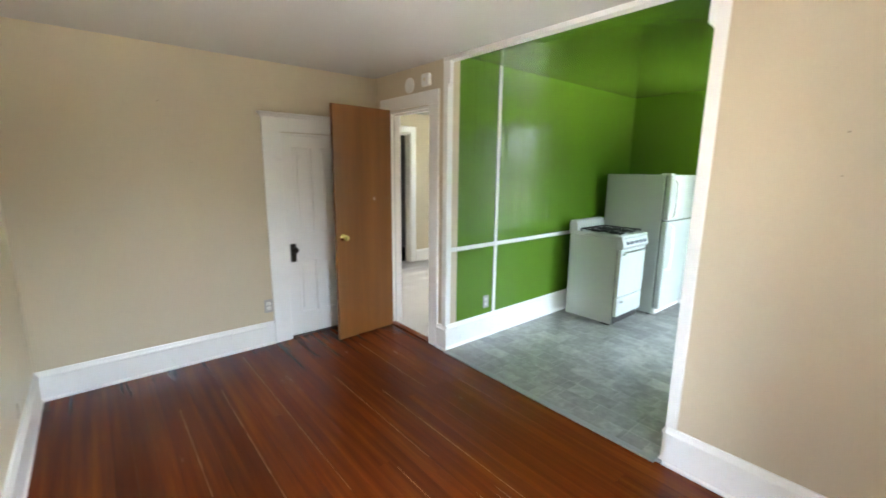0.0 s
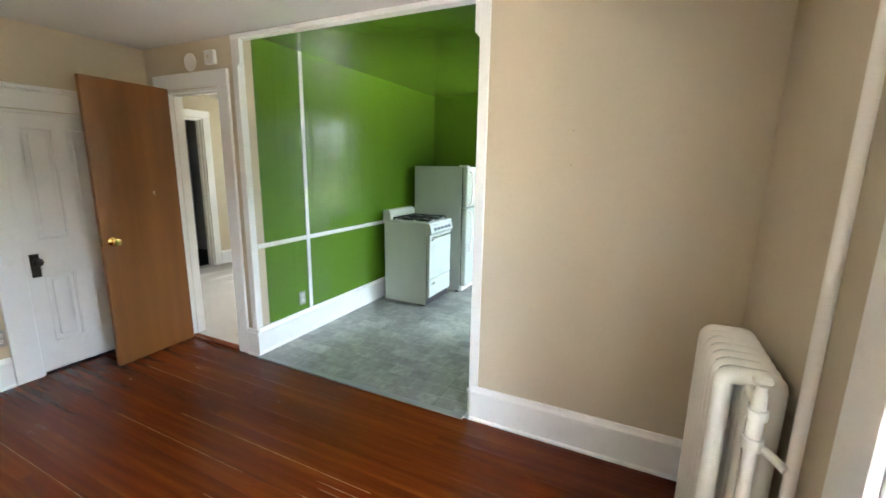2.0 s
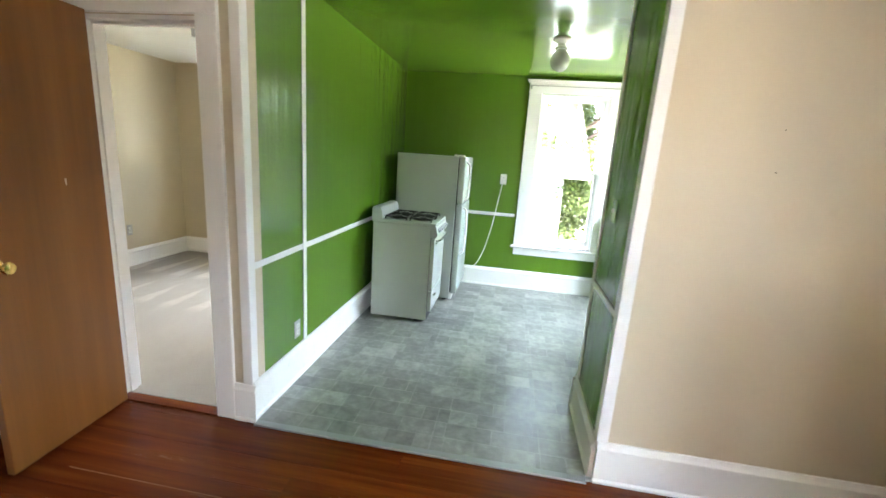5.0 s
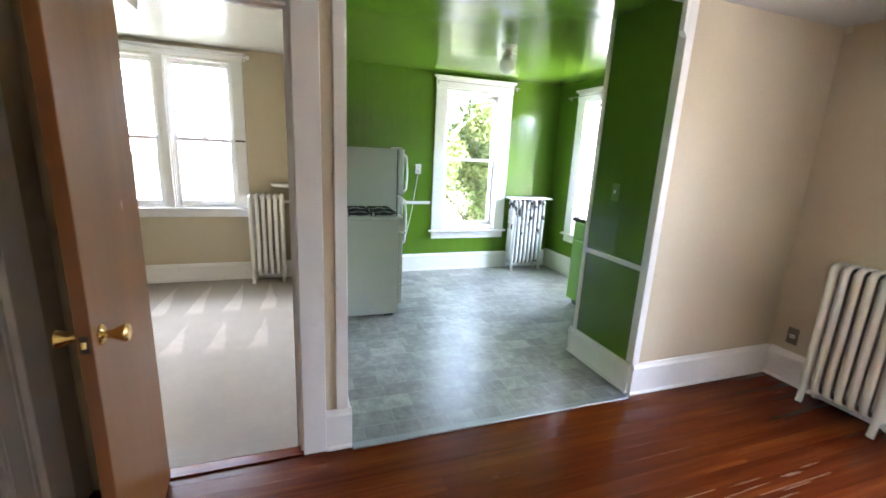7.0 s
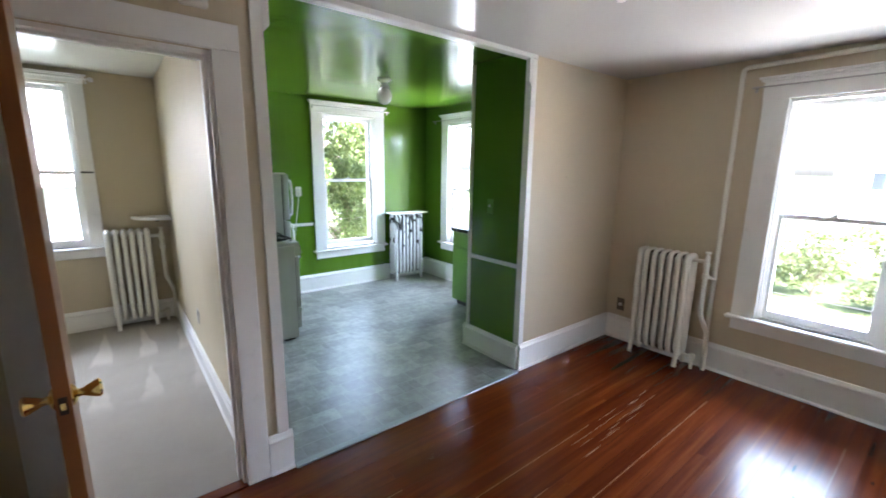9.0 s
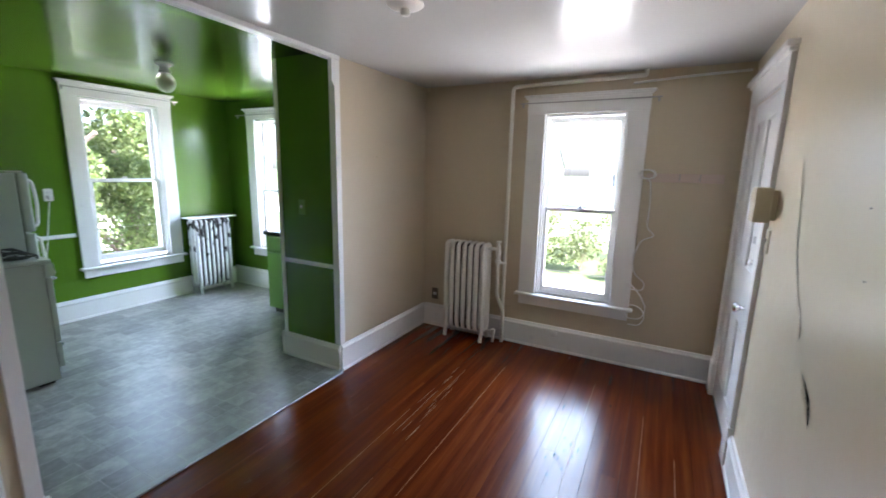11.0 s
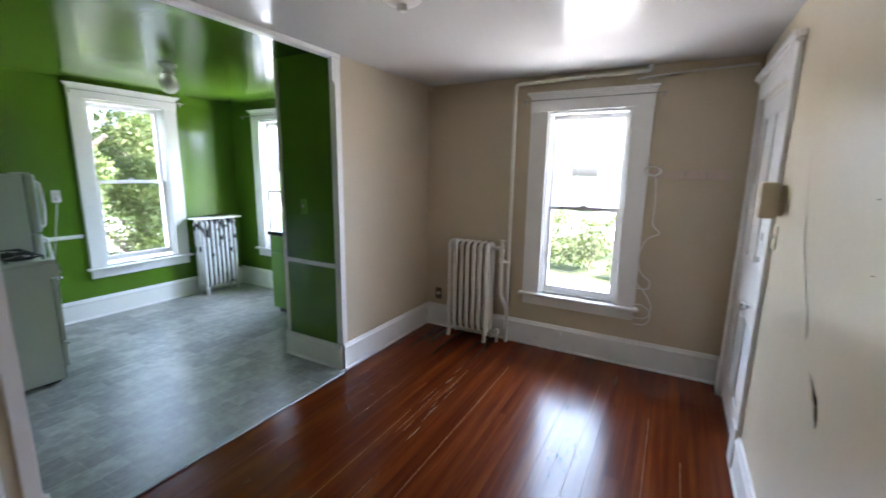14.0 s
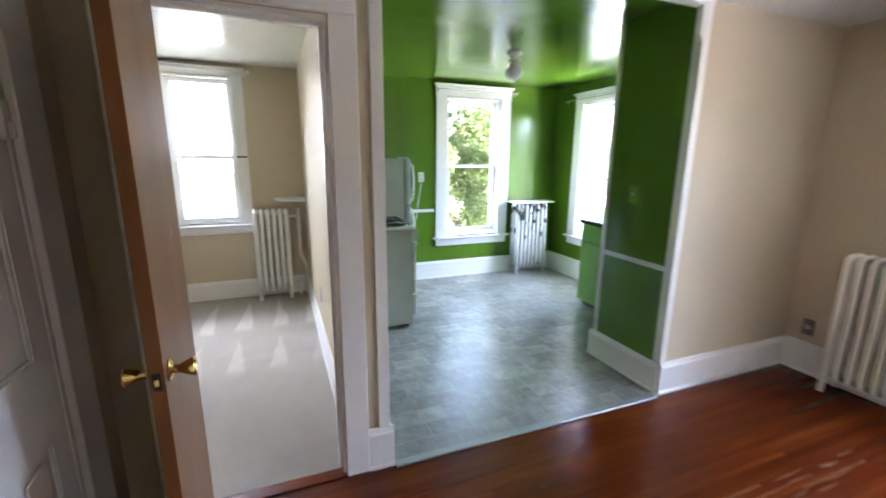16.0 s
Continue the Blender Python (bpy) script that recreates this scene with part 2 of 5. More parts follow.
def vinyl():
    """Embossed sheet vinyl: interlocking stone rectangles, mottled grey-green."""
    m, nt, b = shader("mottled_grey_vinyl")
    v = coords(nt)
    def bricks(width, height, offset, squash):
        t = node(nt, "ShaderNodeTexBrick", Scale=1.0, Mortar_Size=0.0035, Mortar_Smooth=0.4, Bias=0.0, Brick_Width=width, Row_Height=height)
        t.offset, t.squash, t.squash_frequency = offset, squash, 2
        t.inputs["Color1"].default_value = (0.0, 0.0, 0.0, 1)
        t.inputs["Color2"].default_value = (1.0, 1.0, 1.0, 1)
        t.inputs["Mortar"].default_value = (0.5, 0.5, 0.5, 1)
        nt.links.new(v, t.inputs["Vector"])
        return t
    a = bricks(0.254, 0.127, 0.5, 0.62)
    c = bricks(0.381, 0.381, 0.33, 1.5)
    tone = mix(nt, 0.4, a.outputs[0], c.outputs[0])
    mott = noise_tex(nt, v, 16, 7, 0.7)
    cloud = noise_tex(nt, v, 5, 4, 0.6)
    f = math_node(nt, 'ADD', math_node(nt, 'MULTIPLY', tone, 0.28), math_node(nt, 'ADD', math_node(nt, 'MULTIPLY', mott, 0.60), math_node(nt, 'MULTIPLY', cloud, 0.24)))
    col = ramp(nt, f, [(0.34, (0.115, 0.117, 0.106)), (0.54, (0.235, 0.237, 0.215)), (0.74, (0.43, 0.432, 0.395))])
    line = math_node(nt, 'MAXIMUM', a.outputs["Fac"], math_node(nt, 'MULTIPLY', c.outputs["Fac"], 0.7))
    patchy = ramp(nt, noise_tex(nt, v, 3.3, 3), [(0.4, (0.1, 0.1, 0.1)), (0.65, (0.75, 0.75, 0.75))])
    col = mix(nt, math_node(nt, 'MULTIPLY', math_node(nt, 'MULTIPLY', line, patchy), 0.62), col, (0.50, 0.49, 0.43))
    nt.links.new(col, b.inputs["Base Color"])
    r = math_node(nt, 'ADD', math_node(nt, 'MULTIPLY', mott, 0.16), 0.24)
    nt.links.new(r, b.inputs["Roughness"])
    b.inputs["Specular IOR Level"].default_value = 1.0
    h = math_node(nt, 'SUBTRACT', math_node(nt, 'MULTIPLY', mott, 0.6), line)
    bump(nt, b, h, 0.5, 0.0012)
    return m


def carpet():
    """Cut-pile carpet with pale wedge-shaped vacuum strokes."""
    m, nt, b = shader("beige_cut_pile_carpet")
    v = coords(nt)
    sep = nt.nodes.new("ShaderNodeSeparateXYZ")
    nt.links.new(v, sep.inputs[0])
    wob = noise_tex(nt, v, 2.0, 3)
    x = math_node(nt, 'ADD', sep.outputs[0], math_node(nt, 'MULTIPLY', wob, 0.14))
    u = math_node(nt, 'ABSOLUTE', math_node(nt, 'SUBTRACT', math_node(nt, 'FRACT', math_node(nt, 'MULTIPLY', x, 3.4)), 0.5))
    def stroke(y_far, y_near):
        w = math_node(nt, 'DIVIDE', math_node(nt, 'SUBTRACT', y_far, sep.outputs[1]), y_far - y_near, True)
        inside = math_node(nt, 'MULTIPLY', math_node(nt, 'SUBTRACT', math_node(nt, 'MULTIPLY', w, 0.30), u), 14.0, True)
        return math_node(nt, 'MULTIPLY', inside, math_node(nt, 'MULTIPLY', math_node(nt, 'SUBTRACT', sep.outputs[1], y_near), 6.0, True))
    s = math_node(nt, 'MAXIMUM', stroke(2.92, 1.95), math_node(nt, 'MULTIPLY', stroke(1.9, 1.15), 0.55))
    soft = noise_tex(nt, v, 5, 5, 0.6)
    tuft = noise_tex(nt, v, 240, 3, 0.7)
    clump = noise_tex(nt, v, 38, 4, 0.7)
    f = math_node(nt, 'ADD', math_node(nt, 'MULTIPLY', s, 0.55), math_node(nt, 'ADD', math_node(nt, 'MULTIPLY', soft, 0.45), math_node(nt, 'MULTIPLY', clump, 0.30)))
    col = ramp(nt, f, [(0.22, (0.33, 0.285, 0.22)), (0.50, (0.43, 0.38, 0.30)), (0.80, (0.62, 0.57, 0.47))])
    col = mix(nt, math_node(nt, 'MULTIPLY', tuft, 0.6), col, (0.26, 0.235, 0.19))
    nt.links.new(col, b.inputs["Base Color"])
    b.inputs["Roughness"].default_value = 0.95
    b.inputs["Sheen Weight"].default_value = 0.3
    bump(nt, b, tuft, 0.9, 0.006)
    return m


def peeling():
    """White radiator paint flaked off to dark iron."""
    m, nt, b = shader("flaking_white_radiator_paint")
    v = coords(nt, (1, 1, 0.55))
    info = nt.nodes.new("ShaderNodeObjectInfo")
    sc = nt.nodes.new("ShaderNodeVectorMath")
    sc.operation = 'SCALE'
    sc.inputs[0].default_value = (7.1, 3.3, 5.7)
    nt.links.new(info.outputs["Random"], sc.inputs["Scale"])
    add = nt.nodes.new("ShaderNodeVectorMath")
    add.operation = 'ADD'
    nt.links.new(v, add.inputs[0])
    nt.links.new(sc.outputs[0], add.inputs[1])
    n = noise_tex(nt, add.outputs[0], 15, 3, 0.5)
    sep = nt.nodes.new("ShaderNodeSeparateXYZ")
    nt.links.new(coords(nt), sep.inputs[0])
    up = math_node(nt, 'MULTIPLY', sep.outputs[2], 0.22)
    flake = ramp(nt, math_node(nt, 'ADD', n, up), [(0.725, (0, 0, 0)), (0.735, (1, 1, 1))])
    col = mix(nt, flake, (0.68, 0.69, 0.67), (0.03, 0.027, 0.024))
    nt.links.new(col, b.inputs["Base Color"])
    b.inputs["Roughness"].default_value = 0.4
    bump(nt, b, math_node(nt, 'SUBTRACT', math_node(nt, 'MULTIPLY', noise_tex(nt, v, 60, 3), 0.3), flake), 0.6, 0.002)
    return m


def leaf_material(name, a, c):
    m, nt, b = shader(name)
    geo = nt.nodes.new("ShaderNodeNewGeometry")
    col = ramp(nt, geo.outputs["Random Per Island"], [(0.0, a), (1.0, c)])
    nt.links.new(col, b.inputs["Base Color"])
    b.inputs["Roughness"].default_value = 0.5
    thin = nt.nodes.new("ShaderNodeBsdfTranslucent")
    nt.links.new(mix(nt, 1.0, col, (1.0, 1.0, 0.45), 'MULTIPLY'), thin.inputs[0])
    both = nt.nodes.new("ShaderNodeMixShader")
    both.inputs[0].default_value = 0.45
    nt.links.new(b.outputs[0], both.inputs[1])
    nt.links.new(thin.outputs[0], both.inputs[2])
    nt.links.new(both.outputs[0], nt.nodes["Material Output"].inputs[0])
    return m


M["vinyl"] = vinyl()
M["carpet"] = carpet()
M["peeling"] = peeling()
M["leaf"] = leaf_material("tree_leaves", (0.056, 0.090, 0.024), (0.135, 0.172, 0.066))
M["hedge"] = leaf_material("hedge_leaves", (0.060, 0.086, 0.030), (0.140, 0.165, 0.080))

# ---- mesh helpers ----
def box(bm, x0, x1, y0, y1, z0, z1, bevel=0.0, seg=1):
    vs = [bm.verts.new((x, y, z)) for x in (x0, x1) for y in (y0, y1) for z in (z0, z1)]
    quads = [(0, 1, 3, 2), (4, 6, 7, 5), (0, 4, 5, 1), (2, 3, 7, 6), (0, 2, 6, 4), (1, 5, 7, 3)]
    fs = [bm.faces.new([vs[i] for i in q]) for q in quads]
    if bevel:
        es = list({e for f in fs for e in f.edges})
        bmesh.ops.bevel(bm, geom=es, offset=bevel, segments=seg, affect='EDGES', profile=0.5)
    return fs


def lathe(bm, profile, m=None, n=20):
    """Turn (radius, height) pairs about local z."""
    m = m or Matrix()
    rings = []
    for r, z in profile:
        rings.append([bm.verts.new(m @ Vector((r * math.cos(2 * math.pi * i / n), r * math.sin(2 * math.pi * i / n), z))) for i in range(n)])
    for a, c in zip(rings, rings[1:]):
        for i in range(n):
            bm.faces.new((a[i], a[(i + 1) % n], c[(i + 1) % n], c[i]))
    bm.faces.new(rings[0][::-1])
    bm.faces.new(rings[-1])


def tube(bm, pts, r, n=10, closed=False, flat=None):
    """Sweep a round (or flattened) section along points."""
    pts = [Vector(p) for p in pts]
    k = len(pts)
    rings = []
    ref = None
    for i, p in enumerate(pts):
        if closed:
            d = pts[(i + 1) % k] - pts[i - 1]
        else:
            d = pts[min(i + 1, k - 1)] - pts[max(i - 1, 0)]
        d.normalize()
        if ref is None:
            ref = Vector((0, 0, 1)) if abs(d.z) < 0.9 else Vector((1, 0, 0))
            if flat:
                ref = Vector(flat[0])
        s = ref - d * ref.dot(d)
        s.normalize()
        if not flat:
            ref = s
        u = d.cross(s)
        rs = flat[1] if flat else r
        rings.append([bm.verts.new(p + s * rs * math.cos(2 * math.pi * j / n) + u * r * math.sin(2 * math.pi * j / n)) for j in range(n)])
    pairs = list(zip(rings, rings[1:])) + ([(rings[-1], rings[0])] if closed else [])
    for a, c in pairs:
        for j in range(n):
            bm.faces.new((a[j], a[(j + 1) % n], c[(j + 1) % n], c[j]))
    if not closed:
        bm.faces.new(rings[0][::-1])
        bm.faces.new(rings[-1])


def bend(pts, radius=0.03, n=5):
    """Round the corners of a run of points."""
    pts = [Vector(p) for p in pts]
    out = [pts[0]]
    for a, p, c in zip(pts, pts[1:], pts[2:]):
        da, dc = (a - p), (c - p)
        k = min(radius, da.length * 0.45, dc.length * 0.45)
        s, e = p + da.normalized() * k, p + dc.normalized() * k
        for i in range(n + 1):
            t = i / n
            out.append((1 - t) ** 2 * s + 2 * t * (1 - t) * p + t * t * e)
    return out + [pts[-1]]


def finish(bm, name, mats, smooth=None):
    bmesh.ops.recalc_face_normals(bm, faces=bm.faces)
    me = bpy.data.meshes.new(name)
    bm.to_mesh(me)
    bm.free()
    for m in (mats if isinstance(mats, (list, tuple)) else [mats]):
        me.materials.append(m)
    if smooth is not None:
        me.polygons.foreach_set("use_smooth", [True] * len(me.polygons))
        me.set_sharp_from_angle(angle=radians(smooth))
    return me


def part(name, bm, material, parent=None, label="", smooth=None):
    ob = new(name, finish(bm, name, material, smooth))
    if parent:
        ob.parent = parent
    if label:
        ob["label"] = label
    return ob


def block(name, parent, material, dims, bevel=0.003, label=""):
    bm = bmesh.new()
    box(bm, *dims, bevel=bevel)
    return part(name, bm, material, parent, label)


def thing(name, label, category, m=None, group="", kind=""):
    ob = new(name)
    if m:
        ob.matrix_basis = m
    return tagged(ob, label, category, group, kind)


def structure(ob, label, category):
    return tagged(ob, label, category, kind="structure")


# ---- setting ----
W, E_, S, N = -1.08, 3.03, -2.56, 3.0
Y0, KX = 0.02, -0.025   # living face of the north partition; kitchen face of the west partition
CEIL, KCEIL = 2.34, 2.37
OPEN = 1.765            # width of the kitchen opening
BW, BE, BS = -2.95, -0.18, 0.14


def wall(name, along, a0, a1, f0, f1, z1, holes, mats, side, label):
    """A wall with real openings. along: 'x' or 'y'; f0..f1 its thickness; side(centre, normal) picks the paint."""
    us = sorted({a0, a1, *[h[0] for h in holes], *[h[1] for h in holes]})
    zs = sorted({0.0, z1, *[h[2] for h in holes], *[h[3] for h in holes]})
    bm = bmesh.new()
    solid = lambda u, z: a0 < u < a1 and 0 < z < z1 and not any(h[0] < u < h[1] and h[2] < z < h[3] for h in holes)
    def quad(pts):
        if along == 'y':
            pts = [(p[1], p[0], p[2]) for p in pts]
        bm.faces.new([bm.verts.new(p) for p in pts])
    for u0, u1 in zip(us, us[1:]):
        for w0, w1 in zip(zs, zs[1:]):
            um, wm = (u0 + u1) / 2, (w0 + w1) / 2
            if not solid(um, wm):
                continue
            for f in (f0, f1):
                quad([(u0, f, w0), (u1, f, w0), (u1, f, w1), (u0, f, w1)])
            e = 1e-4
            if not solid(u0 - e, wm):
                quad([(u0, f0, w0), (u0, f1, w0), (u0, f1, w1), (u0, f0, w1)])
            if not solid(u1 + e, wm):
                quad([(u1, f0, w0), (u1, f1, w0), (u1, f1, w1), (u1, f0, w1)])
            if not solid(um, w0 - e):
                quad([(u0, f0, w0), (u1, f0, w0), (u1, f1, w0), (u0, f1, w0)])
            if not solid(um, w1 + e):
                quad([(u0, f0, w1), (u1, f0, w1), (u1, f1, w1), (u0, f1, w1)])
    bmesh.ops.remove_doubles(bm, verts=bm.verts, dist=1e-5)
    bmesh.ops.recalc_face_normals(bm, faces=bm.faces)
    for f in bm.faces:
        f.material_index = side(f.calc_center_median(), f.normal)
    return structure(part(name, bm, mats), label, "wall")


HT = 2.6
# openings: a0, a1, z0, z1
KW = (1.47, 2.19, 0.525, 2.195)      # kitchen north window
BW1 = (-2.13, -1.46, 0.80, 2.24)     # bedroom windows
BW2 = (-1.39, -0.80, 0.80, 2.24)
LW = (-1.787, -1.147, 0.50, 2.05)    # living room east window
KE = (1.787, 2.463, 0.545, 2.135)        # kitchen east window
BD = (-0.86, -0.225, 0.0, 2.02)     # bedroom doorway
CD = (-0.905, -0.285, 0.0, 1.80)     # closet door
SD = (2.065, 2.84, 0.0, 2.02)         # entrance door
FD = (1.00, 1.76, 0.0, 2.06)         # bedroom far doorway

wall_north = wall("wall_north", 'x', BW - 0.12, E_ + 0.2, N, N + 0.2, HT, [KW, BW1, BW2], [M["green"], M["bed_cream"], M["siding"]],
                  lambda c, n: 2 if n.y > 0.5 else (0 if c.x > -0.09 else 1), "outer wall, glossy green in the kitchen and cream in the bedroom")
wall_east = wall("wall_east", 'y', S - 0.12, N, E_, E_ + 0.2, HT, [LW, KE], [M["cream"], M["green"], M["siding"]],
                 lambda c, n: 2 if n.x > 0.5 else (1 if c.y > 0.06 else 0), "outer wall, cream in the living room and green in the kitchen")
# the east wall changes colour at the partition
def split_wall_at(ob, y):
    bm = bmesh.new()
    bm.from_mesh(ob.data)
    bmesh.ops.bisect_plane(bm, geom=bm.verts[:] + bm.edges[:] + bm.faces[:], plane_co=(0, y, 0), plane_no=(0, 1, 0))
    for f in bm.faces:
        if f.normal.x < -0.5:
            f.material_index = 1 if f.calc_center_median().y > y else 0
    bm.to_mesh(ob.data)
    bm.free()


def split_wall_at_x(ob, x, low, high, ny):
    bm = bmesh.new()
    bm.from_mesh(ob.data)
    bmesh.ops.bisect_plane(bm, geom=bm.verts[:] + bm.edges[:] + bm.faces[:], plane_co=(x, 0, 0), plane_no=(1, 0, 0))
    for f in bm.faces:
        if f.normal.y * ny > 0.5:
            f.material_index = high if f.calc_center_median().x > x else low
    bm.to_mesh(ob.data)
    bm.free()


split_wall_at(wall_east, 0.06)
split_wall_at_x(wall_north, -0.09, 1, 0, -1)
wall_west = wall("wall_west", 'y', S - 0.12, Y0, W - 0.12, W, HT, [CD], [M["cream"]], lambda c, n: 0, "cream painted plaster wall with a closet door")
wall_south = wall("wall_south", 'x', W, E_, S - 0.12, S, HT, [SD], [M["paper"]], lambda c, n: 0, "cream painted wall, cracked and bulging near the entrance")
wall_partition_west = wall("wall_partition_west", 'x', BW - 0.12, KX, Y0, BS, HT, [BD], [M["cream"], M["bed_cream"]],
                           lambda c, n: 1 if n.y > 0.5 else 0, "cream partition wall with the bedroom doorway")
wall_partition_mid = wall("wall_partition_mid", 'y', BS, N, BE, KX, HT, [], [M["green"], M["bed_cream"]],
                          lambda c, n: 1 if n.x < -0.5 else 0, "partition wall, glossy green on its kitchen face")
wall_partition_east = wall("wall_partition_east", 'x', OPEN, E_, Y0, 0.14, HT, [], [M["cream"], M["green"]],
                           lambda c, n: 0 if n.y < -0.5 else 1, "cream partition wall beside the kitchen opening")
wall_stub = wall("wall_stub", 'y', 0.14, 0.62, OPEN, OPEN + 0.12, HT, [], [M["green"]], lambda c, n: 0, "short green painted wall at the kitchen opening")
wall_bed_west = wall("wall_bed_west", 'y', BS, N, BW - 0.12, BW, HT, [FD], [M["bed_cream"]], lambda c, n: 0, "cream bedroom wall with an open doorway")


def slab(name, dims, mat, label, category):
    bm = bmesh.new()
    box(bm, *dims)
    return structure(part(name, bm, mat), label, category)


slab("ceiling_living", (W - 0.12, E_ + 0.1, S - 0.1, 0.04, CEIL, CEIL + 0.3), M["ceil"], "off-white semi-gloss living room ceiling", "ceiling")
slab("ceiling_kitchen", (-0.09, E_ + 0.1, 0.04, N + 0.1, KCEIL, CEIL + 0.3), M["green_ceil"], "glossy green kitchen ceiling", "ceiling")
slab("ceiling_bedroom", (BW - 1.5, -0.09, 0.04, N + 0.1, 2.36, CEIL + 0.3), M["bed_ceil"], "glossy off-white bedroom ceiling", "ceiling")
# near-black colour carries the shade of the gap under the closet door
slab("subfloor", (BW - 1.5, E_ + 0.2, S - 0.12, N + 0.2, -0.30, -0.02), M["iron"], "floor structure under the boards", "floor")
slab("floor_kitchen", (KX, E_, -0.002, N, -0.02, 0.008), M["vinyl"], "mottled grey-green sheet vinyl kitchen floor", "floor")
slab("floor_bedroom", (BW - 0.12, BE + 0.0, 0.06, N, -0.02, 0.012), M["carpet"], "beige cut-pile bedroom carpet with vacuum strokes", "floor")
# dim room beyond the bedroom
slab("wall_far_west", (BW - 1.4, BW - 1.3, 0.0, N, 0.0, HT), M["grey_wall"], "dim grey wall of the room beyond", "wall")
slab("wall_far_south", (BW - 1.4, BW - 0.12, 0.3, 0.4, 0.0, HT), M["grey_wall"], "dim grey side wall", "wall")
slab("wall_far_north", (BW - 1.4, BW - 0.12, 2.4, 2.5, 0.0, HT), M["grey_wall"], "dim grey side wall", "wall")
slab("floor_far", (BW - 1.4, BW - 0.12, 0.4, 2.4, -0.02, 0.006), M["board"], "dark wooden floor of the room beyond", "floor")

# ---- windows ----
def sash(bm, u0, u1, z0, z1, v0, v1, stile, top, bottom):
    box(bm, u0, u0 + stile, v0, v1, z0, z1, 0.002)
    box(bm, u1 - stile, u1, v0, v1, z0, z1, 0.002)
    box(bm, u0 + stile, u1 - stile, v0 + 0.001, v1 - 0.001, z1 - top, z1, 0.002)
    box(bm, u0 + stile, u1 - stile, v0 + 0.001, v1 - 0.001, z0, z0 + bottom, 0.002)


def window_unit(parent, u0, u1, z0, z1, meet, raised=0.0):
    """Double-hung sashes in a jamb box; local y runs outwards."""
    bm = bmesh.new()
    box(bm, u0, u0 + 0.018, 0.0, 0.2, z0, z1)
    box(bm, u1 - 0.018, u1, 0.0, 0.2, z0, z1)
    box(bm, u0 + 0.018, u1 - 0.018, 0.0, 0.2, z1 - 0.018, z1)
    box(bm, u0 + 0.018, u1 - 0.018, 0.03, 0.24, z0 - 0.02, z0 + 0.012)
    box(bm, u0 + 0.018, u0 + 0.03, 0.022, 0.04, z0 + 0.012, z1 - 0.018)
    box(bm, u1 - 0.03, u1 - 0.018, 0.022, 0.04, z0 + 0.012, z1 - 0.018)
    part("jamb", bm, M["trim"], parent)
    a, b = u0 + 0.02, u1 - 0.02
    bm = bmesh.new()
    sash(bm, a, b, meet - 0.02, z1 - 0.02, 0.085, 0.12, 0.038, 0.04, 0.032)
    up = part("upper_sash", bm, M["trim"], parent)
    p = block("pane", up, M["pane"], (a + 0.03, b - 0.03, 0.100, 0.104, meet, z1 - 0.05), 0)
    p.visible_shadow = False
    bm = bmesh.new()
    sash(bm, a, b, z0 + 0.014 + raised, meet + 0.016 + raised * 0, 0.045, 0.08, 0.038, 0.032, 0.055)
    lo = part("lower_sash", bm, M["trim"], parent)
    p = block("pane", lo, M["pane"], (a + 0.03, b - 0.03, 0.060, 0.064, z0 + 0.05 + raised, meet), 0)
    p.visible_shadow = False
    bm = bmesh.new()
    c = (u0 + u1) / 2
    box(bm, c - 0.025, c + 0.025, 0.05, 0.085, meet + 0.0165, meet + 0.028, 0.003)
    box(bm, c - 0.008, c + 0.02, 0.058, 0.078, meet + 0.028, meet + 0.04, 0.003)
    part("sash_lock", bm, M["steel"], parent)


def casing(parent, u0, u1, z0, z1, width, head, cap=0.03, apron=0.085, horn=0.03):
    """Flat board casing with crowned head, stool and apron."""
    for name, dims in (("casing_side", (u0 - width, u0 + 0.004, -0.022, 0.0, z0, z1 + 0.004)), ("casing_side", (u1 - 0.004, u1 + width, -0.022, 0.0, z0, z1 + 0.004))):
        block(name, parent, M["trim"], dims, 0.003)
    block("casing_head", parent, M["trim"], (u0 - width - 0.004, u1 + width + 0.004, -0.025, 0.0, z1 + 0.004, z1 + head), 0.003)
    bm = bmesh.new()
    box(bm, u0 - width - 0.018, u1 + width + 0.018, -0.042, 0.0, z1 + head, z1 + head + cap * 0.5, 0.004)
    box(bm, u0 - width - 0.03, u1 + width + 0.03, -0.058, 0.0, z1 + head + cap * 0.5, z1 + head + cap, 0.004)
    part("cornice", bm, M["trim"], parent)
    block("stool", parent, M["trim"], (u0 - width - horn, u1 + width + horn, -0.058, 0.04, z0 - 0.024, z0), 0.006)
    block("apron", parent, M["trim"], (u0 - width + 0.005, u1 + width - 0.005, -0.02, 0.0, z0 - 0.024 - apron, z0 - 0.024), 0.003)


def curtain_rod(parent, u0, u1, z, out=0.07, r=0.006, finial=0.0, mat="steel"):
    bm = bmesh.new()
    tube(bm, [(u0, -out, z), (u1, -out, z)], r, 8)
    if finial:
        for u, s in ((u0, -1), (u1, 1)):
            lathe(bm, [(r, 0), (finial, 0.006), (finial, 0.03), (r, 0.036)], Matrix.Translation((u, -out, z)) @ Matrix.Rotation(s * math.pi / 2, 4, 'Y'), 12)
    part("curtain_rod", bm, M[mat], parent, smooth=40)
    for u in (u0 + 0.02, u1 - 0.02):
        bm = bmesh.new()
        tube(bm, [(u, -out, z), (u, -0.02, z - 0.012)], 0.005, 6)
        box(bm, u - 0.008, u + 0.008, -0.028, -0.02, z - 0.03, z + 0.012)
        part("rod_bracket", bm, M[mat], parent)


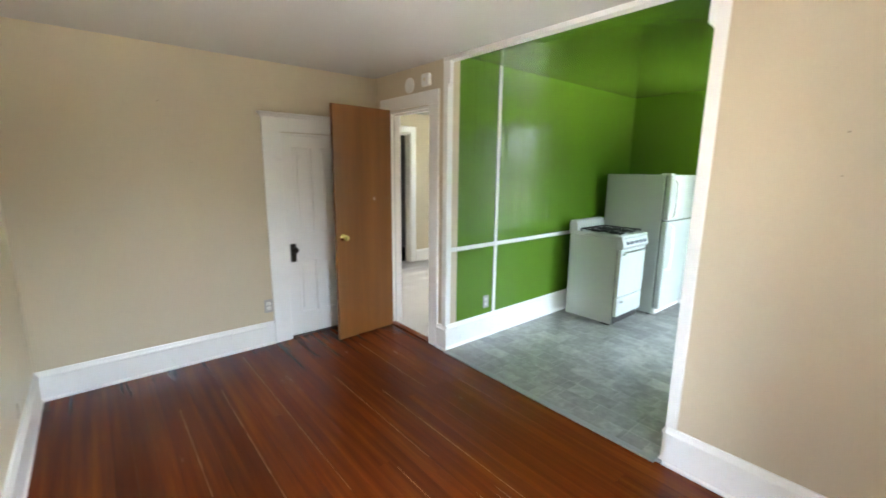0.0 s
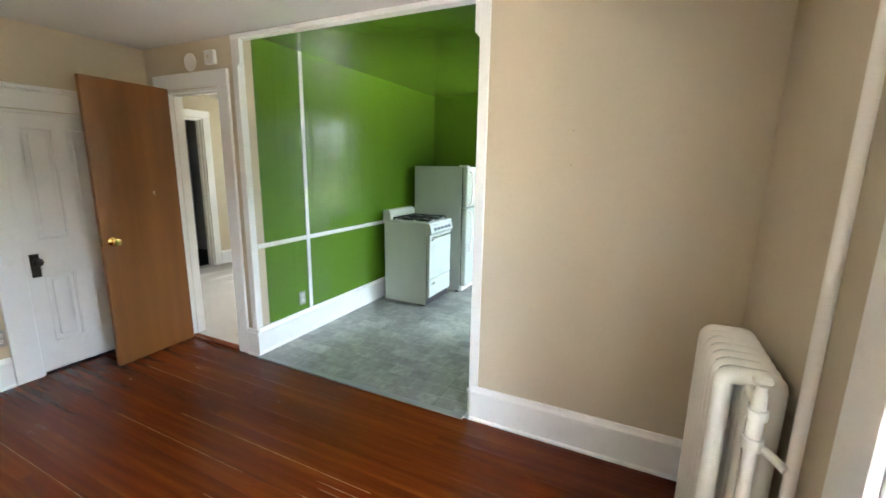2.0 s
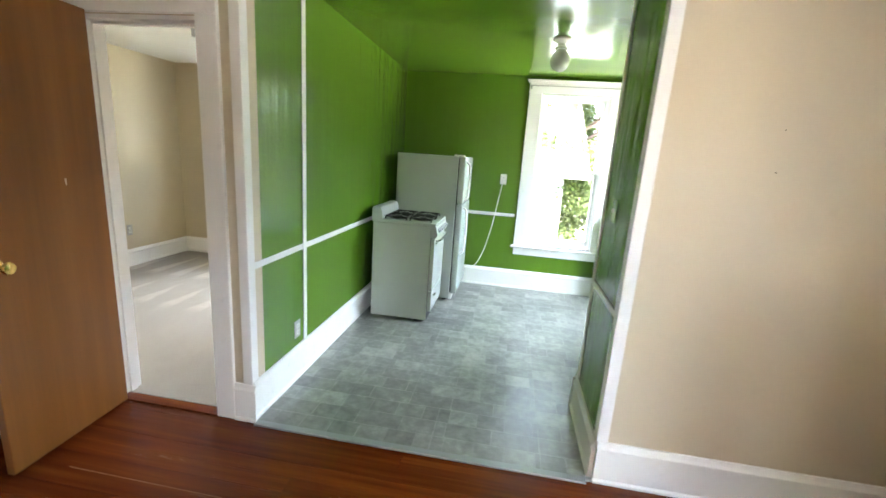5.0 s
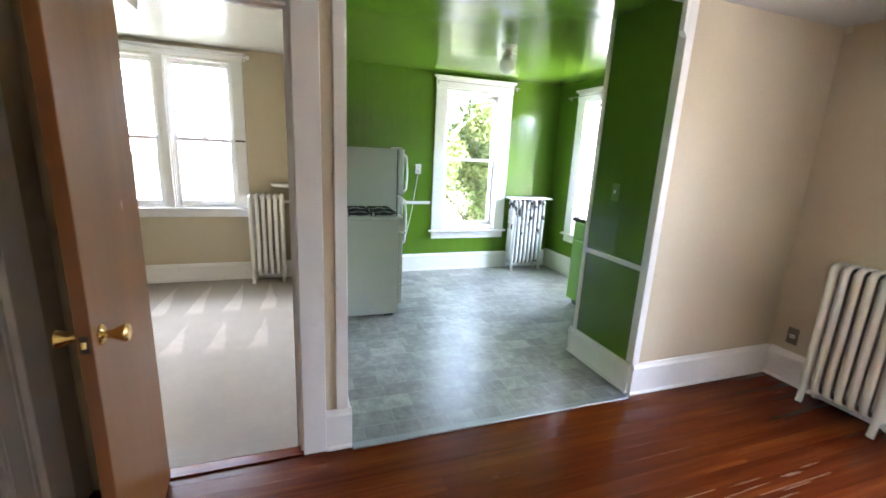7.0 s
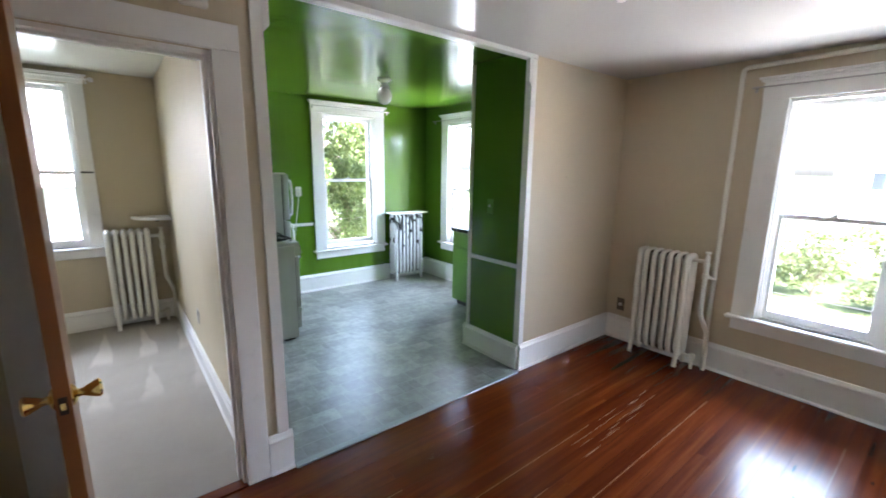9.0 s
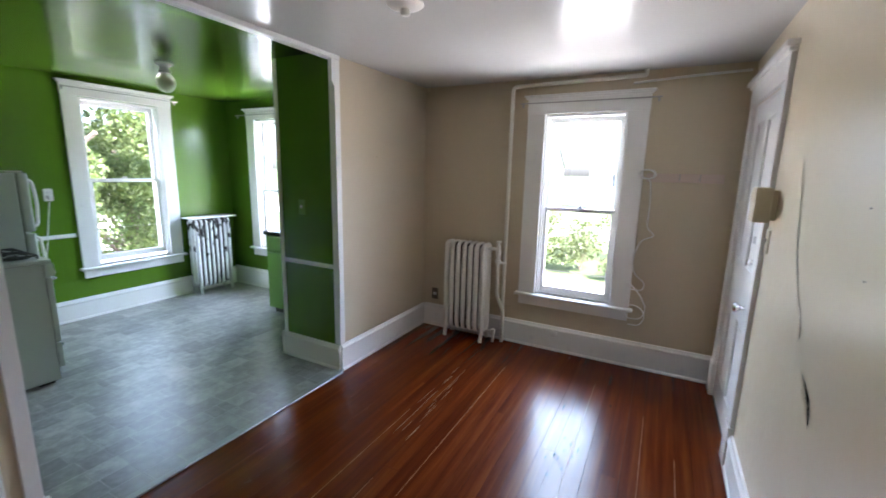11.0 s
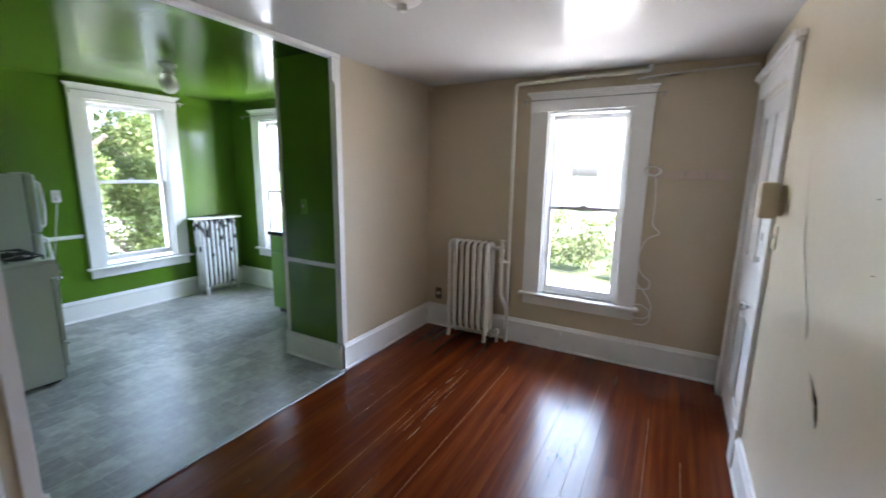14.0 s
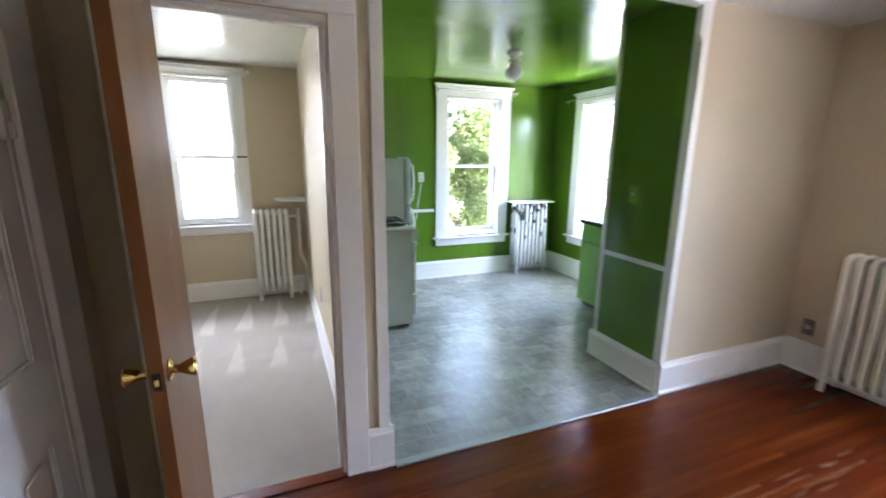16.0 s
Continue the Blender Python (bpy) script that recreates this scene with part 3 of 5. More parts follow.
def on_east(y):
    return pose(E_, y, 0, 0, 0, -90)


w1 = thing("window_1", "white double-hung sash window with crowned casing", "window", on_east(-1.467), kind="structure")
window_unit(w1, -0.32, 0.32, LW[2], LW[3], 1.265)
casing(w1, -0.32, 0.32, LW[2], LW[3], 0.147, 0.125)
curtain_rod(w1, -0.53, 0.54, 2.14, 0.05, 0.005)
w2 = thing("window_2", "white double-hung sash window above the kitchen radiator side", "window", pose(1.83, N, 0), kind="structure")
window_unit(w2, -0.36, 0.36, KW[2], KW[3], 1.395, 0.03)
casing(w2, -0.36, 0.36, KW[2], KW[3], 0.135, 0.11)
curtain_rod(w2, -0.50, 0.56, 2.27, 0.06, 0.005)
w3 = thing("window_3", "white double-hung sash window beside the kitchen counter", "window", on_east(2.125), kind="structure")
window_unit(w3, -0.338, 0.338, KE[2], KE[3], 1.275)
casing(w3, -0.338, 0.338, KE[2], KE[3], 0.14, 0.10)
curtain_rod(w3, -0.64, 0.5, 2.19, 0.05, 0.005)
w4 = thing("window_4", "pair of white double-hung bedroom windows in one casing", "window", pose(0, N, 0), kind="structure")
window_unit(w4, BW1[0], BW1[1], BW1[2], BW1[3], 1.48)
window_unit(w4, BW2[0], BW2[1], BW2[2], BW2[3], 1.48)
casing(w4, BW1[0], BW2[1], BW1[2], BW1[3], 0.10, 0.06, 0.02, 0.075, 0.02)
block("mullion_casing", w4, M["trim"], (BW1[1] - 0.004, BW2[0] + 0.004, -0.022, 0.0, BW1[2], BW1[3] + 0.004), 0.003)
curtain_rod(w4, -2.20, -0.66, 2.275, 0.09, 0.009, 0.02, "trim")
block("blind_bracket", w4, M["iron"], (-0.80, -0.71, -0.032, -0.022, 1.475, 1.49), 0.002, "small black metal strip")

# ---- doors and casings ----
def door_casing(name, m, u0, u1, z1, width, head, cap, label, both=0.12, plinth=0.0):
    """Casing round a doorway; local y runs away from the viewer's side."""
    d = thing(name, label, "door casing", m, kind="structure")
    for a, b in ((u0 - width, u0 + 0.004), (u1 - 0.004, u1 + width)):
        block("casing_side", d, M["trim"], (a, b, -0.022, 0.0, plinth, z1 + 0.004), 0.003)
        if plinth:
            block("plinth_block", d, M["trim"], (a - 0.004, b + 0.002, -0.03, 0.0, 0.0, plinth), 0.003)
    block("casing_head", d, M["trim"], (u0 - width, u1 + width, -0.024, 0.0, z1 + 0.004, z1 + head), 0.003)
    if cap:
        bm = bmesh.new()
        box(bm, u0 - width - 0.012, u1 + width + 0.012, -0.036, 0.0, z1 + head, z1 + head + cap * 0.4, 0.004)
        box(bm, u0 - width - 0.026, u1 + width + 0.026, -0.052, 0.0, z1 + head + cap * 0.4, z1 + head + cap, 0.005)
        part("cornice", bm, M["trim"], d)
    bm = bmesh.new()
    for a, b in ((u0, u0 + 0.018), (u1 - 0.018, u1)):
        box(bm, a, b, 0.001, both - 0.001, 0.0, z1)
    box(bm, u0 + 0.018, u1 - 0.018, 0.001, both - 0.001, z1 - 0.018, z1)
    for a, b in ((u0 + 0.018, u0 + 0.03), (u1 - 0.03, u1 - 0.018)):
        box(bm, a, b, 0.045, 0.085, 0.0, z1 - 0.018)
    box(bm, u0 + 0.03, u1 - 0.03, 0.045, 0.085, z1 - 0.03, z1 - 0.018)
    part("jamb", bm, M["trim"], d)
    return d


def panelled_leaf(parent, u0, u1, z0, z1, v0, v1, panels, mat="trim"):
    """Stile-and-rail door leaf with recessed panels. panels: (u0, u1, z0, z1)."""
    bm = bmesh.new()
    us = sorted({u0, u1, *[p[0] for p in panels], *[p[1] for p in panels]})
    zs = sorted({z0, z1, *[p[2] for p in panels], *[p[3] for p in panels]})
    for a, b in zip(us, us[1:]):
        for c, d in zip(zs, zs[1:]):
            um, zm = (a + b) / 2, (c + d) / 2
            if not any(p[0] < um < p[1] and p[2] < zm < p[3] for p in panels):
                box(bm, a, b, v0, v1, c, d)
    bmesh.ops.remove_doubles(bm, verts=bm.verts, dist=1e-5)
    body = part("leaf", bm, M[mat], parent)
    for p in panels:
        bm = bmesh.new()
        box(bm, p[0] - 0.003, p[1] + 0.003, v0 + 0.012, v1 - 0.012, p[2] - 0.003, p[3] + 0.003)
        box(bm, p[0] + 0.035, p[1] - 0.035, v0 + 0.006, v0 + 0.0125, p[2] + 0.035, p[3] - 0.035, 0.005)
        part("panel", bm, M[mat], body)
        bm = bmesh.new()
        w = 0.012
        for d in ((p[0], p[0] + w, p[2], p[3]), (p[1] - w, p[1], p[2], p[3]), (p[0] + w, p[1] - w, p[2], p[2] + w), (p[0] + w, p[1] - w, p[3] - w, p[3])):
            box(bm, d[0], d[1], v0 + 0.003, v0 + 0.0118, d[2], d[3], 0.003)
        part("panel_moulding", bm, M[mat], body)
    return body


door_casing("door_casing_1", pose(0, Y0, 0), BD[0], BD[1], BD[3], 0.105, 0.11, 0.0, "white painted casing round the bedroom doorway")
# local frame of the west wall: x runs north, y runs west
on_west = pose(W, 0, 0, 0, 0, 90)
door_casing("door_casing_2", on_west, CD[0], CD[1], CD[3], 0.14, 0.12, 0.035, "white closet door casing with crowned head", 0.12, 0.0)
closet = thing("door_1", "closed white panelled closet door with dark knob", "door", on_west, kind="structure")
leaf = panelled_leaf(closet, CD[0] + 0.02, CD[1] - 0.02, 0.018, CD[3] - 0.02, 0.006, 0.044,
                     [(-0.80, -0.63, 0.95, 1.69), (-0.56, -0.39, 0.95, 1.69), (-0.80, -0.63, 0.22, 0.70), (-0.56, -0.39, 0.22, 0.70)])
bm = bmesh.new()
box(bm, -0.866, -0.816, -0.004, 0.006, 0.70, 0.86, 0.003)
plate = part("knob_plate", bm, M["knob_dark"], leaf, "dark bronze escutcheon")
bm = bmesh.new()
lathe(bm, [(0.010, 0), (0.010, 0.03), (0.026, 0.036), (0.029, 0.05), (0.022, 0.062), (0.006, 0.066)], Matrix.Translation((-0.841, -0.004, 0.81)) @ Matrix.Rotation(math.pi / 2, 4, 'X'), 16)
part("knob", bm, M["knob_dark"], leaf, "dark round door knob", 40)
bm = bmesh.new()
box(bm, -0.335, -0.29, -0.008, 0.006, 1.53, 1.63, 0.004)
box(bm, -0.32, -0.305, -0.02, -0.008, 1.535, 1.575, 0.003)
part("hook_latch", bm, M["trim"], leaf, "white painted hook latch")

# open flush door of the bedroom
pivot = Vector((-0.823, Y0 - 0.022, 0))
flush = thing("door_2", "open flush orange-brown wooden door with brass knobs", "door", pose(pivot.x, pivot.y, 0, 0, 0, -86), kind="structure")
bm = bmesh.new()
box(bm, 0.004, 0.59, 0.0, 0.035, 0.012, 2.03, 0.002)
dl = part("leaf", bm, M["door_wood"], flush)
block("edge_strip", dl, M["edge_wood"], (0.59, 0.5915, 0.0006, 0.0344, 0.013, 2.029), 0, "orange-brown stained door edge")
for z in (0.25, 1.02, 1.78):
    bm = bmesh.new()
    tube(bm, [(-0.002, -0.006, z - 0.045), (-0.002, -0.006, z + 0.045)], 0.006, 8)
    box(bm, 0.0, 0.03, -0.003, 0.0, z - 0.045, z + 0.045)
    part("hinge", bm, M["brass"], dl, "tarnished brass hinge")
for side, y, rot in (("front", 0.035, -1), ("back", 0.0, 1)):
    bm = bmesh.new()
    lathe(bm, [(0.030, 0), (0.030, 0.004), (0.022, 0.010), (0.012, 0.013), (0.011, 0.024), (0.016, 0.034), (0.024, 0.052), (0.027, 0.060), (0.022, 0.066), (0.010, 0.068)],
          Matrix.Translation((0.53, y, 0.93)) @ Matrix.Rotation(rot * math.pi / 2, 4, 'X'), 20)
    part("knob", bm, M["brass"], dl, "polished brass door knob", 40)
bm = bmesh.new()
cv = [bm.verts.new((0.20 + 0.007 * math.cos(a) * k, 0.0353, 1.25 + 0.018 * math.sin(a) * k)) for a, k in ((0, 0.7), (0.8, 1.1), (1.6, 0.8), (2.3, 1.2), (3.2, 0.6), (4.0, 1.1), (4.8, 0.9), (5.6, 0.7))]
bm.faces.new(cv)
part("chip", bm, M["pinkwood"], dl, "pale chip in the door veneer")
block("latch_plate", dl, M["knob_dark"], (0.5915, 0.593, 0.008, 0.027, 0.905, 0.955), 0)
block("latch_bolt", dl, M["brass"], (0.593, 0.600, 0.012, 0.024, 0.92, 0.94), 0.002)

# entrance door in the south wall; local x runs west, y runs south
on_south = pose(0, S, 0, 0, 0, 180)
door_casing("door_casing_3", on_south, -SD[1], -SD[0], SD[3], 0.11, 0.12, 0.05, "white entrance door casing with crowned head", 0.12, 0.24)
entry = thing("door_3", "closed white panelled entrance door with locks", "door", on_south, kind="structure")
el = panelled_leaf(entry, -SD[1] + 0.02, -SD[0] - 0.02, 0.012, SD[3] - 0.02, 0.004, 0.044,
                   [(-2.72, -2.50, 1.05, 1.90), (-2.42, -2.20, 1.05, 1.90), (-2.72, -2.50, 0.2, 0.72), (-2.42, -2.20, 0.2, 0.72)])
bm = bmesh.new()
lathe(bm, [(0.03, 0), (0.03, 0.004), (0.011, 0.01), (0.011, 0.03), (0.026, 0.04), (0.028, 0.055), (0.02, 0.066)], Matrix.Translation((-2.16, 0.004, 0.86)) @ Matrix.Rotation(math.pi / 2, 4, 'X'), 18)
part("knob", bm, M["chrome"], el, "worn chrome door knob", 40)
for z, r in ((1.36, 0.026), (1.12, 0.016)):
    bm = bmesh.new()
    lathe(bm, [(r, 0), (r, 0.006), (r * 0.7, 0.014), (r * 0.7, 0.02)], Matrix.Translation((-2.155, 0.004, z)) @ Matrix.Rotation(math.pi / 2, 4, 'X'), 16)
    box(bm, -2.16, -2.15, -0.03, -0.01, z - 0.016, z + 0.016, 0.002)
    part("deadbolt", bm, M["chrome"], el, "chrome deadbolt turn", 40)
bm = bmesh.new()
box(bm, -2.19, -2.11, -0.014, 0.004, 1.22, 1.26, 0.004)
box(bm, -2.20, -2.12, -0.010, 0.004, 1.44, 1.455, 0.002)
part("slide_bolt", bm, M["steel"], el, "steel slide bolt")

# far bedroom doorway
door_casing("door_casing_4", pose(BW, 0, 0, 0, 0, 90), FD[0], FD[1], FD[3], 0.10, 0.10, 0.0, "white casing round a doorway to a dim room")

# ---- baseboards and strips ----
def baseboard(name, x0, y0, x1, y1, nx, ny, mat="trim", h=0.205, z0=0.0, label="tall white painted baseboard with moulded top"):
    """Profile run from one floor point to another; (nx, ny) points into the room."""
    prof = [(0.0005, 0.0), (0.028, 0.0), (0.028, 0.012), (0.020, 0.022), (0.020, h - 0.045), (0.026, h - 0.040), (0.026, h - 0.028), (0.018, h - 0.016), (0.012, h), (0.0005, h)]
    bm = bmesh.new()
    rings = []
    for px, py in ((x0, y0), (x1, y1)):
        rings.append([bm.verts.new((px + nx * d, py + ny * d, z0 + z)) for d, z in prof])
    n = len(prof)
    for i in range(n):
        bm.faces.new((rings[0][i], rings[0][(i + 1) % n], rings[1][(i + 1) % n], rings[1][i]))
    bm.faces.new(rings[0][::-1])
    bm.faces.new(rings[1])
    return structure(part(name, bm, M[mat]), label, "baseboard")


baseboard("baseboard_west", W, S, W, CD[0] - 0.145, 1, 0)
baseboard("baseboard_south", W + 0.028, S, SD[0] - 0.115, S, 0, 1)
baseboard("baseboard_east", E_, S + 0.0, E_, Y0 - 0.028, -1, 0, h=0.225)
baseboard("baseboard_north", OPEN, Y0, E_, Y0, 0, -1, h=0.215)
baseboard("baseboard_stub", OPEN, Y0, OPEN, 0.65, -1, 0, h=0.20, z0=0.008)
baseboard("baseboard_stub_end", OPEN - 0.028, 0.62, OPEN + 0.12, 0.62, 0, 1, h=0.20, z0=0.008)
baseboard("baseboard_kitchen_west", KX, Y0, KX, N, 1, 0, h=0.215, z0=0.008)
baseboard("baseboard_kitchen_north", KX + 0.028, N, E_ - 0.028, N, 0, -1, h=0.215, z0=0.008)
baseboard("baseboard_kitchen_east", E_, 1.585, E_, N, -1, 0, h=0.235, z0=0.008)
baseboard("baseboard_bedroom_north", BW, N, BE - 0.02, N, 0, -1, h=0.19, z0=0.012)
baseboard("baseboard_bedroom_east", BE, BS, BE, N, -1, 0, h=0.17, z0=0.012)
baseboard("baseboard_bedroom_west", BW, FD[1] + 0.105, BW, N - 0.028, 1, 0, h=0.19, z0=0.012)
baseboard("baseboard_corner", BD[1] + 0.106, Y0, KX + 0.028, Y0, 0, -1, h=0.215)


def strip(name, dims, mat="trim", label="flat white painted batten", bevel=0.003):
    bm = bmesh.new()
    box(bm, *dims, bevel=bevel)
    return structure(part(name, bm, M[mat]), label, "trim")


T = 0.008
strip("trim_green_post", (KX, KX + T, 0.582, 0.622, 0.222, KCEIL))
strip("trim_green_rail", (KX, KX + T - 0.001, Y0 + 0.048, 0.582, 0.845, 0.882))
strip("trim_green_rail_far", (KX, KX + T - 0.001, 0.622, N, 0.845, 0.882))
strip("trim_green_corner", (KX, KX + T + 0.002, Y0 - 0.006, Y0 + 0.046, 0.222, KCEIL))
strip("trim_north_rail", (KX + T, 1.315, N - T, N, 0.845, 0.882))
strip("trim_stub_rail", (OPEN - T, OPEN, Y0 + 0.046, 0.588, 0.815, 0.85))
strip("trim_stub_corner", (OPEN - T - 0.002, OPEN, Y0 - 0.006, Y0 + 0.046, 0.215, KCEIL))
strip("trim_stub_end", (OPEN - T, OPEN + 0.12, 0.588, 0.628, 0.21, KCEIL), "trim", "white painted corner batten")


def jamb_strip(name, x0, x1, z0, flip):
    """Narrow opening trim that swells to a small bracket near the ceiling."""
    bm = bmesh.new()
    box(bm, x0, x1, Y0 - 0.012, Y0, z0, CEIL - 0.03, 0.003)
    a, b = (x0 - 0.026, x1) if flip else (x0, x1 + 0.026)
    prof = [(0.0, 2.13), (1.0, 2.16), (1.0, CEIL - 0.03), (0.0, CEIL - 0.03)]
    e = x0 if flip else x1
    s = -1 if flip else 1
    f = [bm.verts.new((e + s * 0.026 * u, y, z)) for y in (Y0 - 0.012, Y0 + 0.02) for u, z in prof]
    for q in ((0, 1, 2, 3), (7, 6, 5, 4), (0, 4, 5, 1), (1, 5, 6, 2), (2, 6, 7, 3), (3, 7, 4, 0)):
        bm.faces.new([f[i] for i in q])
    return structure(part(name, bm, M["trim"]), "narrow white opening trim with bracketed top", "trim")


jamb_strip("trim_opening_west", KX - 0.045, KX + 0.010, 0.215, False)
jamb_strip("trim_opening_east", OPEN - 0.010, OPEN + 0.045, 0.215, True)
strip("trim_opening_head", (KX - 0.045, OPEN + 0.045, Y0 - 0.016, Y0 + 0.05, CEIL - 0.03, CEIL + 0.0), "trim", "white trim along the ceiling of the opening")
strip("threshold_kitchen", (KX + 0.03, OPEN - 0.03, -0.03, 0.015, 0.0, 0.0125), "alu", "aluminium threshold strip at the vinyl edge", 0.004)
strip("threshold_bedroom", (BD[0], BD[1], -0.004, 0.062, -0.01, 0.010), "board", "dark wooden threshold of the bedroom doorway", 0.003)

# ---- radiators ----
def radiator(name, label, sections, pitch, depth, height, m, mat, legs=True, columns=3):
    """Cast-iron column radiator; local x along the sections, y front to back, z up."""
    r = thing(name, label, "radiator", m)
    half = pitch * 0.39
    rad = 0.028
    bm = bmesh.new()
    d0, d1, z0, z1 = rad, depth - rad, 0.105, height - rad
    loop = bend([(0, (d0 + d1) / 2, z1), (0, d1, z1), (0, d1, z0), (0, d0, z0), (0, d0, z1), (0, (d0 + d1) / 2, z1)], 0.05, 5)[:-1]
    tube(bm, loop, rad, 12, True, ((1, 0, 0), half))
    if columns == 3:
        tube(bm, [(0, depth / 2, z0), (0, depth / 2, z1)], rad * 0.57, 8, False, ((1, 0, 0), half))
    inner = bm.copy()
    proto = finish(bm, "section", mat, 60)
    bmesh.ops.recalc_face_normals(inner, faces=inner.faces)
    for f in inner.faces:   # the faces turned to the next section get the gap's shade as dark colour
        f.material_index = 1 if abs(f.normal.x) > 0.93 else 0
    between = finish(inner, "section", [mat, M["gap_shade"]], 60)
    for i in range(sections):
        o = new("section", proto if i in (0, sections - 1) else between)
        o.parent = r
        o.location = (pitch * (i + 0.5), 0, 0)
    for i in (0, sections - 1):
        for y in (d0, d1):
            s = -1 if y == d0 else 1
            bm = bmesh.new()
            x = pitch * (i + 0.5)
            tube(bm, [(x, y, 0.13), (x, y + s * 0.006, 0.07), (x, y + s * 0.014, 0.02), (x, y + s * 0.022, 0.0)], 0.019, 8)
            part("foot", bm, mat, r, smooth=50)
    for z in (z0 + 0.02, z1 - 0.01):
        bm = bmesh.new()
        tube(bm, [(pitch * 0.4, depth / 2, z), (pitch * (sections - 0.4), depth / 2, z)], 0.022, 8)
        part("hub", bm, mat, r)
    return r


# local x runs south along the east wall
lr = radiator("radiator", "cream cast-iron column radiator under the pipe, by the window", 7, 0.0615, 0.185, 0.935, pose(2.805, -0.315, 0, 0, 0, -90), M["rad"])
lr.matrix_basis = Matrix.Translation((3.005, -0.315, 0)) @ Matrix.Rotation(-math.pi / 2, 4, 'Z') @ Matrix.Translation((0, -0.185, 0))
kr = radiator("radiator", "white kitchen radiator with paint flaking to black iron", 8, 0.058, 0.19, 0.93, pose(2.36, 2.76, 0.008), M["peeling"])
block("top_shelf", kr, M["trim"], (-0.04, 0.53, -0.02, 0.20, 0.932, 0.95), 0.003, "thin white shelf board on the radiator")
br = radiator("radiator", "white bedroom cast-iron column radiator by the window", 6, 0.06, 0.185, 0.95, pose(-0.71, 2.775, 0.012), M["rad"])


def valve_set(parent, x, depth, top, low, mat, reach, wall_y):
    """Supply valve, riser and return elbow at a radiator's end. x: end of the sections."""
    y = depth * 0.5
    bm = bmesh.new()
    tube(bm, [(x - 0.02, y, top - 0.06), (x + 0.07, y, top - 0.06)], 0.016, 10)
    lathe(bm, [(0.019, top - 0.19), (0.026, top - 0.188), (0.026, top - 0.155), (0.019, top - 0.152), (0.019, top - 0.10), (0.025, top - 0.098), (0.025, top - 0.072), (0.018, top - 0.07), (0.017, top - 0.025), (0.013, top - 0.02), (0.013, top - 0.005), (0.006, top - 0.003), (0.006, top + 0.012)], Matrix.Translation((x + 0.085, y, 0)), 14)
    part("valve_body", bm, mat, parent, "white painted steam valve", 40)
    bm = bmesh.new()
    lathe(bm, [(0.006, top + 0.006), (0.021, top + 0.004), (0.024, top + 0.010), (0.021, top + 0.018), (0.006, top + 0.016)], Matrix.Translation((x + 0.085, y, 0)), 16)
    part("valve_wheel", bm, mat, parent, "round valve handwheel", 40)
    bm = bmesh.new()
    tube(bm, bend([(x + 0.085, y, top - 0.15), (x + 0.085, y, low + 0.16), (x + 0.085 + reach, wall_y - 0.03, low), (x + 0.085 + reach, wall_y - 0.03, 0.0)], 0.03), 0.017, 10)
    part("riser_pipe", bm, mat, parent, smooth=50)
    bm = bmesh.new()
    tube(bm, bend([(x - 0.02, y, 0.10), (x + 0.065, y, 0.10), (x + 0.065, y, 0.0)], 0.02), 0.013, 8)
    lathe(bm, [(0.02, 0.08), (0.022, 0.09), (0.022, 0.115), (0.02, 0.125)], Matrix.Translation((x + 0.065, y, 0)), 10)
    part("return_elbow", bm, mat, parent, smooth=50)


valve_set(lr, 0.43, 0.185, 0.945, 0.30, M["rad"], 0.05, 0.175)
valve_set(br, 0.36, 0.185, 0.93, 0.30, M["rad"], 0.06, 0.18)
bm = bmesh.new()
tube(bm, bend([(0.43 + 0.085, 0.0925, 0.775), (0.43 + 0.10, 0.13, 0.76), (0.565, 0.158, 0.745)], 0.03), 0.012, 8)
part("branch_pipe", bm, M["rad"], lr, smooth=50)

# heating pipe over the window, and the cable on to the corner
bm = bmesh.new()
tube(bm, bend([(2.995, -0.865, 0.0), (2.995, -0.865, 2.283), (2.995, -1.885, 2.30), (2.995, -1.885, CEIL)], 0.04), 0.016, 10)
pipe = tagged(part("heating_pipe", bm, M["rad"], smooth=50), "painted heating pipe rising beside the window to the ceiling", "pipe")
bm = bmesh.new()
tube(bm, bend([(3.015, -1.80, 2.252), (3.015, -1.95, 2.262), (3.015, -2.20, 2.275), (3.015, -2.53, 2.285)], 0.05), 0.009, 8)
tagged(part("cable_conduit", bm, M["cable"], smooth=50), "white cable run along the top of the wall", "cable")

